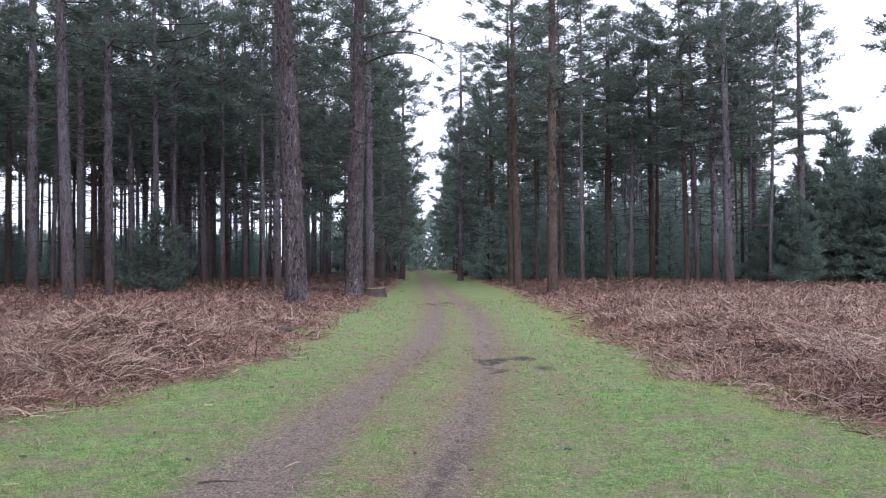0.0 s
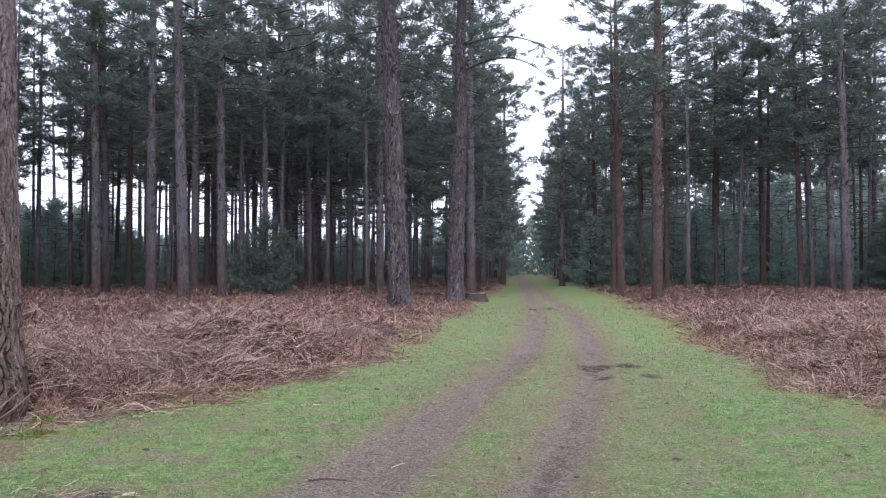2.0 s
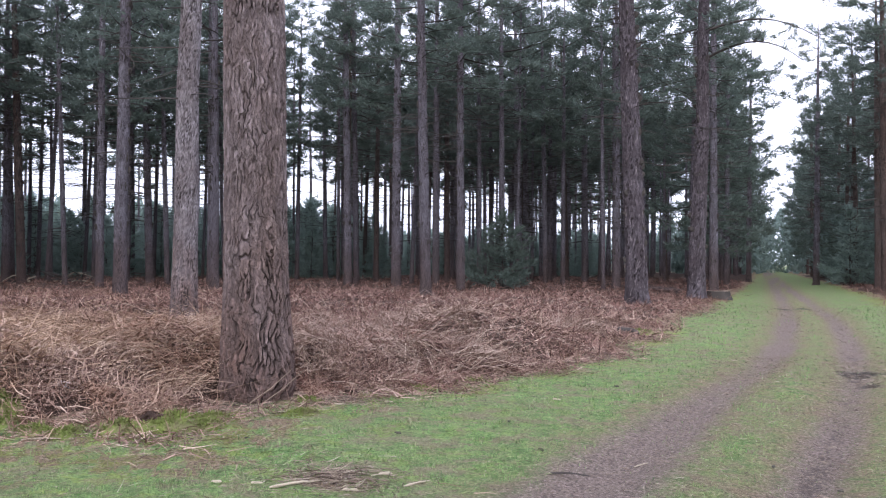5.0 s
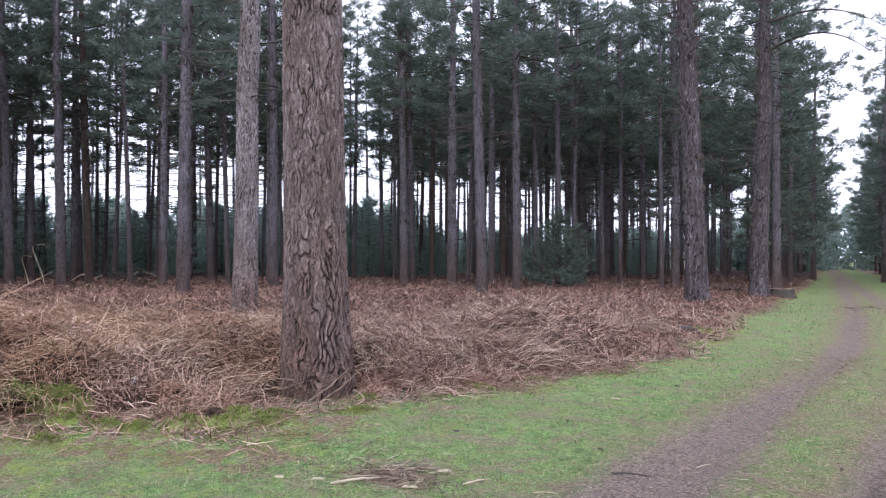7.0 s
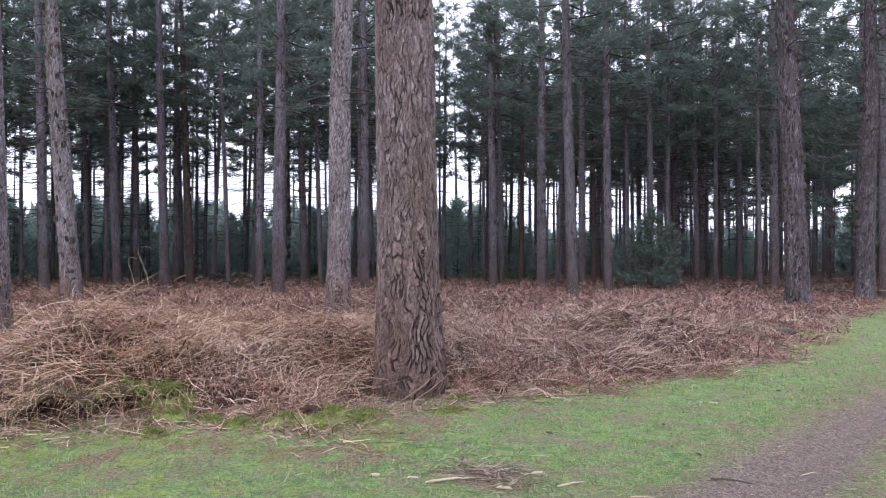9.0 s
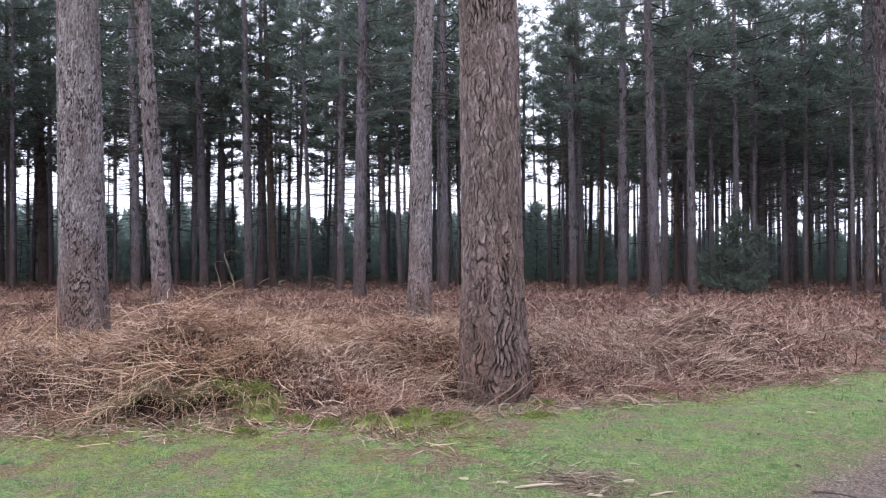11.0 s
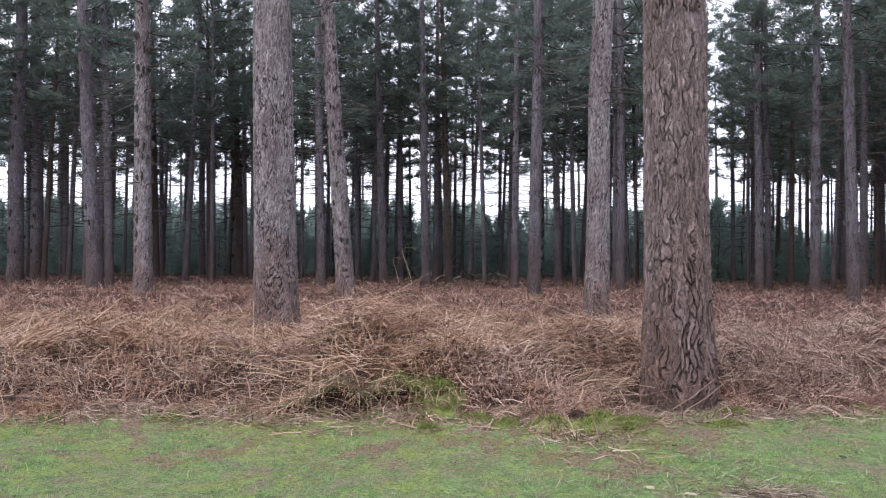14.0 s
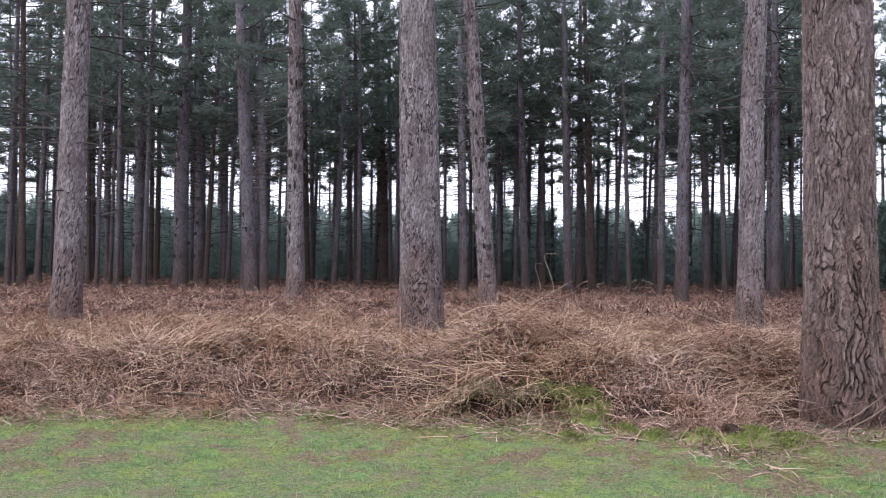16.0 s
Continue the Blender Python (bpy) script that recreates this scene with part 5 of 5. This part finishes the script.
def chip(x, y, length, width, turn, seed, mat=None, name="wood_chip", label="pale split wood chip lying on turf", group="wood chips"):
    """A torn flake: thick in the middle, ragged at the rim."""
    g = np.random.default_rng(seed)
    n = 9
    a = np.arange(n) / n * 6.283
    width *= 0.45
    length *= 0.8
    rim = np.stack([np.cos(a) * length / 2 * g.uniform(0.75, 1.1, n), np.sin(a) * width / 2 * g.uniform(0.7, 1.15, n), g.uniform(0.0, 0.008, n)], 1)
    v = np.concatenate([rim, rim * 0.8 + [0, 0, 0.012], [[0, 0, 0.016]]])
    f = []
    for i in range(n):
        j = (i + 1) % n
        f += [(i, j, n + j), (i, n + j, n + i), (n + i, n + j, 2 * n)]
    ob = new(name, mesh_from(name, v, np.array(f), mat or M_PALE))
    ob.matrix_basis = pose(x, y, z_at(x, y, 0.012), 4, 6, turn)
    return tagged(ob, label, "wood chip" if name == "wood_chip" else "leaf", group)


for n, (x, y, ln, w, a) in enumerate(((-2.75, 4.8, 0.17, 0.045, 35), (-2.72, 5.25, 0.15, 0.04, 60), (-3.61, 4.54, 0.10, 0.035, 40), (-3.36, 4.64, 0.12, 0.04, 45), (-2.43, 8.77, 0.14, 0.05, 20), (-0.95, 13.6, 0.16, 0.06, 0), (-4.35, 7.5, 0.2, 0.03, 60), (-4.0, 7.9, 0.16, 0.03, 35), (-6.9, 4.28, 0.05, 0.04, 0), (-6.98, 4.75, 0.05, 0.04, 30))):
    chip(x, y, ln, w, a, 400 + n)
for n, (x, y, ln, w, a) in enumerate(((-3.21, 6.46, 0.09, 0.07, 20), (-2.48, 7.28, 0.07, 0.05, 70), (0.99, 6.77, 0.11, 0.06, 10), (1.28, 9.35, 0.10, 0.06, 50), (-2.03, 9.99, 0.10, 0.05, 5), (-0.23, 6.69, 0.09, 0.06, 80), (0.2, 6.2, 0.07, 0.05, 30), (2.3, 6.9, 0.09, 0.05, 15), (-1.9, 6.3, 0.06, 0.04, 0), (-4.2, 5.7, 0.07, 0.05, 60))):
    chip(x, y, ln, w, a, 430 + n, M_LEAF, "dead_leaf", "curled dark brown dead leaf on turf", "dead leaves")

# thin sticks
for n, (x, y, ln, a, r) in enumerate(((-3.25, 4.62, 0.36, 52, 0.011), (-2.5, 5.08, 0.26, 62, 0.009), (-1.66, 5.7, 0.28, 5, 0.009), (-3.15, 5.15, 0.3, 15, 0.007), (-1.2, 6.4, 0.2, 60, 0.006), (2.86, 6.6, 0.2, 100, 0.006), (-5.9, 5.0, 0.35, 30, 0.007), (-4.7, 6.9, 0.5, 42, 0.008), (-7.3, 3.9, 0.45, 70, 0.01))):
    b = math.radians(a)
    z = z_at(x, y, r * 0.8)
    stick("stick", [(x, y, z), (x + math.cos(b) * ln * 0.5 + 0.01, y + math.sin(b) * ln * 0.5, z + 0.012), (x + math.cos(b) * ln, y + math.sin(b) * ln, z)], r, r * 0.5,
          M_TWIG if n in (2, 8) else M_PALE, "dark weathered stick lying on turf" if n in (2, 8) else "thin pale dry stick lying on turf", "stick", 460 + n, "sticks on the turf")
stick("stick", [(-9.42, 1.93, bed_at(-9.42, 1.93) + 0.03), (-9.3, 2.15, bed_at(-9.3, 2.15) + 0.06), (-9.2, 2.3, bed_at(-9.2, 2.3) + 0.06), (-9.05, 2.5, bed_at(-9.05, 2.5) + 0.02)], 0.014, 0.008, M_TWIG, "dark crooked stick lying on flattened bracken", "stick", 475, "")
# dark rod added in place of a dark hollow in the moss
stick("rotten_log", [(-3.28, 16.55, z_at(-3.28, 16.55) + 0.07), (-3.1, 16.7, z_at(-3.1, 16.7) + 0.1), (-2.9, 16.78, z_at(-2.9, 16.78) + 0.06)], 0.07, 0.05, M_TWIG, "short dark rod standing in for a dark hole beside bracken", "log", 476, "")
# two bleached canes propped on the foot of the large pine
for n, (dx, dy) in enumerate(((0.0, 0.0), (0.1, 0.1))):
    x, y = -5.22 + dx, 7.12 + dy
    z = z_at(x, y, 0.01)
    stick("cane", [(x, y, z), (x + 0.16, y + 0.17, z + 0.15), (x + 0.3, y + 0.36, z + 0.34)], 0.006, 0.004, M_STRAW, "bleached cane propped beside a pine's foot", "cane", 480 + n, "bleached canes")


# a heap of dry needles and bark on the turf
def straw_heap(x, y, seed):
    g = np.random.default_rng(seed)
    n = 900
    r, a = np.abs(g.normal(0, 0.42, n)), g.uniform(0, 6.283, n)
    px, py = x + np.cos(a) * r * 0.8 - np.sin(a) * r * 0.1, y + np.sin(a) * r * 0.55
    pz = np.array([z_at(i, j) for i, j in zip(px, py)]) + 0.008 + 0.035 * np.exp(-(r / 0.35) ** 2) * g.random(n)
    v, q = ribbons(np.stack([px, py, pz], 1), g.uniform(0, 6.283, n), g.normal(0.04, 0.12, n), g.uniform(0.05, 0.18, n), g.uniform(0.003, 0.009, n), g.normal(0.06, 0.1, n), g.normal(0, 0.4, n), 2, g)
    tagged(new("straw_heap", mesh_from("straw_heap", v, q, M_STRAW)), "low heap of dry straw and bark on turf", "litter", kind="stuff")


straw_heap(-3.0, 5.05, 500)
straw_heap(-4.45, 7.75, 501)


# moss cushions: low lumpy domes covered in short shoots
def moss_cushion(x, y, size, tall, seed, over=0.0):
    g = np.random.default_rng(seed)
    n, rings = 20, 6
    tall *= 0.85
    a = np.arange(n) / n * 6.283
    lump = 1 + 0.2 * np.sin(a * 3 + seed) + g.normal(0, 0.06, n)
    v, f = [], []
    for i in range(rings):
        t = i / rings
        v.append(np.stack([np.cos(a) * size * lump * (1 - t ** 2), np.sin(a) * size * 0.7 * lump * (1 - t ** 2), np.full(n, tall * np.sin(t * 1.57) - 0.03) + g.normal(0, 0.006, n)], 1))
    v.append(np.array([[0, 0, tall - 0.02]]))
    for i in range(rings - 1):
        for j in range(n):
            k2 = (j + 1) % n
            f += [(i * n + j, i * n + k2, (i + 1) * n + k2), (i * n + j, (i + 1) * n + k2, (i + 1) * n + j)]
    for j in range(n):
        f.append(((rings - 1) * n + j, (rings - 1) * n + (j + 1) % n, rings * n))
    v = np.concatenate(v)
    m = 260
    t, b = g.random(m) * 1.25, g.uniform(0, 6.283, m)
    c = np.stack([np.cos(b) * t * size, np.sin(b) * t * size * 0.7, tall * np.sqrt(1 - np.clip(t, 0, 0.98) ** 2) - 0.03], 1)
    sv, sf = tufts(c, np.tile([0, 0, 1.0], (m, 1)), g.uniform(0.02, 0.05, m), 4, g, 0.9, 0.16)
    thing = new("moss_cushion")
    thing.matrix_basis = pose(x, y, z_at(x, y, over), 0, 0, float(g.uniform(0, 360)))
    part("cushion", mesh_from("cushion", v, np.array(f), M_MOSS, None, True), thing)
    tagged(part("shoot", mesh_from("shoot", sv, sf, M_MOSS), thing), kind="stuff")
    tagged(thing, "bright yellow-green moss cushion at the bracken edge", "moss", "moss cushions")


for n, (x, y, s, h) in enumerate(((-6.62, 5.55, 0.24, 0.12), (-5.3, 6.15, 0.24, 0.10), (-5.05, 6.35, 0.2, 0.07), (-4.75, 7.55, 0.2, 0.06), (-4.1, 8.9, 0.3, 0.06), (-3.75, 9.9, 0.3, 0.05),
                                  (-6.1, 4.7, 0.2, 0.05), (-8.0, 3.2, 0.22, 0.06), (-3.05, 17.6, 0.4, 0.1), (-8.6, 2.2, 0.2, 0.05), (3.9, 9.4, 0.3, 0.06),
                                  (-5.05, 5.72, 0.26, 0.14), (-4.82, 5.95, 0.2, 0.10), (-5.38, 5.55, 0.22, 0.12), (-6.95, 5.42, 0.24, 0.12), (-6.5, 5.3, 0.26, 0.10), (-6.05, 5.28, 0.22, 0.09), (-5.72, 5.3, 0.2, 0.08), (-4.45, 6.9, 0.2, 0.07))):
    moss_cushion(x, y, s, h, 520 + n)
moss_cushion(5.0, 13.9, 0.2, 0.12, 540, float(bracken_top(np.array([5.0]), np.array([13.9]))[0]) * 0.85)


# mossy bank at the bracken edge: a turf lip over a hollow of bare earth
def moss_bank(x0, y0, x1, y1, tall, seed):
    g = np.random.default_rng(seed)
    n = 48
    s = np.linspace(0, 1, n)
    along = np.array([x1 - x0, y1 - y0]) / math.hypot(x1 - x0, y1 - y0)
    out = np.array([along[1], -along[0]])
    dent = (value_noise(s * 5, s * 0, 1.0, seed) - 0.5) * 0.3 + (value_noise(s * 19, s * 0, 1.0, seed + 1) - 0.5) * 0.07
    px, py = x0 + (x1 - x0) * s + out[0] * dent, y0 + (y1 - y0) * s + out[1] * dent
    high = tall * np.sin(np.pi * np.clip(s, 0.02, 0.98)) ** 0.5 * (0.55 + 0.8 * value_noise(s * 6, s * 0, 1.0, seed + 2))
    base = ground_z(px, py)
    deep = 0.4 + 0.6 * sstep(0.95, 0.5, s) * value_noise(s * 7, s * 0, 1.0, seed + 3) ** 0.4

    def strip(rows, mat):
        v = []
        for u, k2, w in rows:
            u = u * np.where(u < 0, deep, 1.0) if w else np.full(n, u)
            v.append(np.stack([px + out[0] * u, py + out[1] * u, base + high * k2], 1) + g.normal(0, 0.010, (n, 3)))
        m = len(rows)
        q = np.array([(i * n + j, i * n + j + 1, (i + 1) * n + j + 1, (i + 1) * n + j) for i in range(m - 1) for j in range(n - 1)])
        return np.concatenate(v), q

    thing = new("moss_bank")
    v, q = strip(((-0.6, 0.5, 0), (-0.4, 0.9, 0), (-0.2, 1.04, 0), (-0.05, 1.08, 0), (0.06, 0.98, 0), (0.10, 0.84, 0), (0.07, 0.74, 0), (-0.05, 0.72, 0)), M_BANK)
    lip = part("turf_lip", mesh_from("turf_lip", v, q, M_BANK, None, True), thing)
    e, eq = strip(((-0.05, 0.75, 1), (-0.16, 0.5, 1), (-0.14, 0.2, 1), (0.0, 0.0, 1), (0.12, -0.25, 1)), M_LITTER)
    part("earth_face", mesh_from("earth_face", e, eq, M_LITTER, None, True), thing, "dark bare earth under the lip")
    i = np.minimum(n - 1, (n * g.random(1500) ** 0.5).astype(int))
    r = g.integers(1, 6, 1500)
    c = v.reshape(-1, n, 3)[r, i] + g.normal(0, 0.02, (1500, 3))
    sv, sf = tufts(c, np.tile([out[0] * 0.6, out[1] * 0.6, 0.5], (1500, 1)), g.uniform(0.025, 0.06, 1500), 4, g, 0.7, 0.12)
    tagged(part("shoot", mesh_from("shoot", sv, sf, M_BANK), lip), kind="stuff")
    m = 70
    i = g.integers(0, n, m)
    c = v.reshape(-1, n, 3)[g.integers(3, 6, m), i] + g.normal(0, 0.02, (m, 3))
    hv, hq = ribbons(c, math.atan2(out[1], out[0]) + g.normal(0, 1.2, m), g.normal(-0.1, 0.4, m), g.uniform(0.05, 0.15, m), g.uniform(0.003, 0.007, m), g.normal(1.0, 0.4, m), g.normal(0, 0.4, m), 3, g)
    tagged(part("hanging_blade", mesh_from("hanging_blade", hv, hq, M_GRASS), lip), kind="stuff")
    m = 480
    i = (n * 0.97 * g.random(m) ** 1.5).astype(int)
    c = v.reshape(-1, n, 3)[g.integers(2, 6, m), i]
    hv, hq = ribbons(c, math.atan2(out[1], out[0]) - 0.7 + g.normal(0, 0.8, m), g.normal(-0.05, 0.3, m), g.uniform(0.12, 0.4, m), g.uniform(0.004, 0.009, m), g.normal(0.9, 0.4, m), g.normal(0, 0.3, m), 3, g)
    tagged(part("dead_stalk", mesh_from("dead_stalk", hv, hq, M_STALK), lip), kind="stuff")
    tagged(thing, "undercut mossy turf bank below draped dead bracken", "bank")


moss_bank(-7.5, 3.95, -6.72, 5.65, 0.27, 545)


# a crumpled pale scrap caught in the bracken
def scrap(x, y):
    bm = bmesh.new()
    bmesh.ops.create_icosphere(bm, subdivisions=3, radius=0.065)
    for v in bm.verts:
        k2 = 0.6 + 0.55 * noise.noise(v.co * 22) + 0.3 * noise.noise(v.co * 50)
        v.co = Vector((v.co.x * 1.25 * k2, v.co.y * k2, v.co.z * 0.75 * k2))
    me = bpy.data.meshes.new("scrap")
    bm.to_mesh(me)
    bm.free()
    me.materials.append(M_SCRAP)
    ob = new("crumpled_scrap", me)
    ob.matrix_basis = pose(x, y, bed_at(x, y) - 0.01, 10, 5, 40)
    tagged(ob, "crumpled pale grey scrap caught in bracken", "litter")


scrap(-6.44, 5.95)


# clods of dark earth turned up in the moss before the large pine
def earth_clod(x, y, size, seed):
    bm = bmesh.new()
    bmesh.ops.create_icosphere(bm, subdivisions=3, radius=size)
    for v in bm.verts:
        p = v.co / size + Vector((seed, 0, 0))
        k2 = 0.8 + 0.5 * noise.noise(p * 1.6) + 0.28 * noise.noise(p * 4.5)
        v.co = Vector((v.co.x * 1.25 * k2, v.co.y * k2, v.co.z * 0.6 * k2))
    me = bpy.data.meshes.new("earth_clod")
    bm.to_mesh(me)
    bm.free()
    me.materials.append(M_LITTER)
    ob = new("earth_clod", me)
    ob.matrix_basis = pose(x, y, z_at(x, y, size * 0.25), 0, 0, seed * 50)
    tagged(ob, "clod of dark earth turned up in mossy turf", "earth clod", "earth clods")


for n, (x, y, size) in enumerate(((-5.45, 6.03, 0.12), (-5.3, 6.18, 0.08), (-5.62, 6.85, 0.10), (-4.6, 8.15, 0.08), (-7.1, 4.45, 0.07), (-8.0, 3.35, 0.06))):
    earth_clod(x, y, size, n + 1)


# two bleached bent stems and a brush heap deep in the stand
def bent_stem(x, y, tall, reach, seed):
    g = np.random.default_rng(seed)
    az = math.atan2(-x, y)
    right = np.array([math.cos(az), math.sin(az), 0])
    across = np.array([0.0, -0.08, -0.2, -0.32, -0.36, -0.28, -0.1, 0.1]) * reach * 2
    up = np.array([0.0, 0.3, 0.58, 0.8, 0.92, 0.99, 1.0, 0.97]) * tall
    pts = across[:, None] * right + np.stack([0 * up, 0 * up, up], 1)
    thing = new("bent_stem")
    thing.matrix_basis = pose(x, y, z_at(x, y))
    part("stem", mesh_from("stem", *tube(pts, np.linspace(0.019, 0.009, 8), 7), M_PALE, None, True), thing)
    for _ in range(2):
        b = pts[int(g.integers(5, 8))]
        t = np.linspace(0, 1, 4)[:, None]
        tw = b + t * (right * g.uniform(0.3, 0.8) + np.array([0, 0, 1.0]) * g.uniform(-0.5, 0.1))
        part("twig", mesh_from("twig", *tube(tw, np.linspace(0.009, 0.005, 4), 5), M_TWIG), thing)
    tagged(thing, "bleached bent dead stem standing in bracken", "dead stem", "bent stems")


bent_stem(-32.1, 25.4, 2.0, 0.75, 560)
bent_stem(-34.2, 26.2, 1.5, 0.45, 561)


def brush_heap(x, y, seed):
    g = np.random.default_rng(seed)
    az = math.atan2(-x, y)
    right = np.array([math.cos(az), math.sin(az), 0])
    thing = new("brush_heap")
    thing.matrix_basis = pose(x, y, z_at(x, y))
    for n in range(30):
        base = right * g.normal(0, 1.3) + np.array([g.normal(0, 0.4), g.normal(0, 0.4), g.uniform(0.25, 0.75)])
        way = right * g.choice([-1, 1]) * g.uniform(0.5, 1.0) + np.array([0, 0, g.normal(0.05, 0.25)])
        s = np.linspace(0, 1, 6)[:, None]
        pts = base + s * way * g.uniform(0.7, 1.8) + np.array([0, 0, 1.0]) * (-0.25 * s ** 2)
        part("branch", mesh_from("branch", *tube(pts, np.linspace(0.03, 0.01, 6) * g.uniform(0.6, 1.4), 5), M_PALE if n % 4 == 0 else M_TWIG), thing)
    tagged(thing, "low heap of dead grey branches in bracken", "brush heap")


brush_heap(-33.9, 31.6, 570)


# cut stump and fallen logs beside the track
def stump(x, y, r, h, seed):
    g = np.random.default_rng(seed)
    n = 22
    a = np.arange(n) / n * 6.283
    lump = 1 + 0.08 * np.sin(a * 5) + g.normal(0, 0.03, n)
    rings = [(0.0, 1.35, -0.1), (0, 1.2, 0.08), (0, 1.03, h * 0.6), (0, 1.0, h), ]
    v = np.concatenate([np.stack([np.cos(a) * r * k2 * lump, np.sin(a) * r * k2 * lump, np.full(n, z) + (g.normal(0, 0.012, n) if z == h else 0)], 1) for _, k2, z in rings])
    q = np.array([(i * n + j, i * n + (j + 1) % n, (i + 1) * n + (j + 1) % n, (i + 1) * n + j) for i in range(3) for j in range(n)])
    thing = new("tree_stump")
    thing.matrix_basis = pose(x, y, z_at(x, y))
    part("bark", mesh_from("bark", v, q, M_TWIG, None, True), thing)
    top = np.concatenate([v[3 * n:] * [0.98, 0.98, 1] + [0, 0, -0.004], [[0, 0, h + 0.01]]])
    part("cut_face", mesh_from("cut_face", top, np.array([(j, (j + 1) % n, n) for j in range(n)]), M_STRAW), thing, "weathered pale cut face")
    tagged(thing, "low weathered pine stump beside the track", "tree stump")


stump(-2.95, 36.2, 0.42, 0.38, 580)
for n, (x0, y0, x1, y1, r) in enumerate(((-7.6, 41.5, -4.6, 39.6, 0.13), (-8.2, 43.2, -5.2, 41.8, 0.10), (-6.9, 40.2, -4.9, 40.9, 0.07))):
    za, zb = bed_at(x0, y0) + 0.02, bed_at(x1, y1) + 0.02
    stick("fallen_log", [(x0, y0, za), ((x0 + x1) / 2, (y0 + y1) / 2, max(za, zb) + 0.03), (x1, y1, zb)], r, r * 0.7, M_BARK_RED, "fallen grey pine log lying in bracken", "log", 590 + n, "fallen logs")


# long bare boughs reaching over the track from one roadside pine
def bough(tree, height, reach, rise, seed):
    g = np.random.default_rng(seed)
    s = np.linspace(0, 1, 9)
    pts = np.stack([0.2 + s * reach, -0.5 * s, height + rise * np.sin(s * 2.4) - 0.9 * s ** 2.2], 1)
    limb = part("bough", mesh_from("bough", *tube(pts, np.linspace(0.055, 0.012, 9), 6), M_TWIG, None, True), tree)
    tips = []
    for n in range(9):
        t = g.uniform(0.35, 1.0)
        b = np.array([np.interp(t, s, pts[:, k2]) for k2 in range(3)])
        way = np.array([g.uniform(0.2, 0.7), g.normal(0, 0.4), g.uniform(-0.35, 0.3)])
        u = np.linspace(0, 1, 4)[:, None]
        part("twig", mesh_from("twig", *tube(b + u * way, np.linspace(0.014, 0.005, 4), 4), M_TWIG), limb)
        tips += [b + way * f for f in g.uniform(0.5, 1.05, 5)]
    tips = np.array(tips)
    v, f = tufts(tips, np.tile([0.6, 0, 0.2], (len(tips), 1)), g.uniform(0.14, 0.26, len(tips)), 7, g, 0.8, 0.08)
    tagged(part("needle_spray", mesh_from("needle_spray", v, f, M_NEEDLE), limb), kind="stuff")


bough(ROADSIDE, 9.6, 3.5, 0.75, 600)
bough(ROADSIDE, 10.7, 3.9, 0.5, 601)
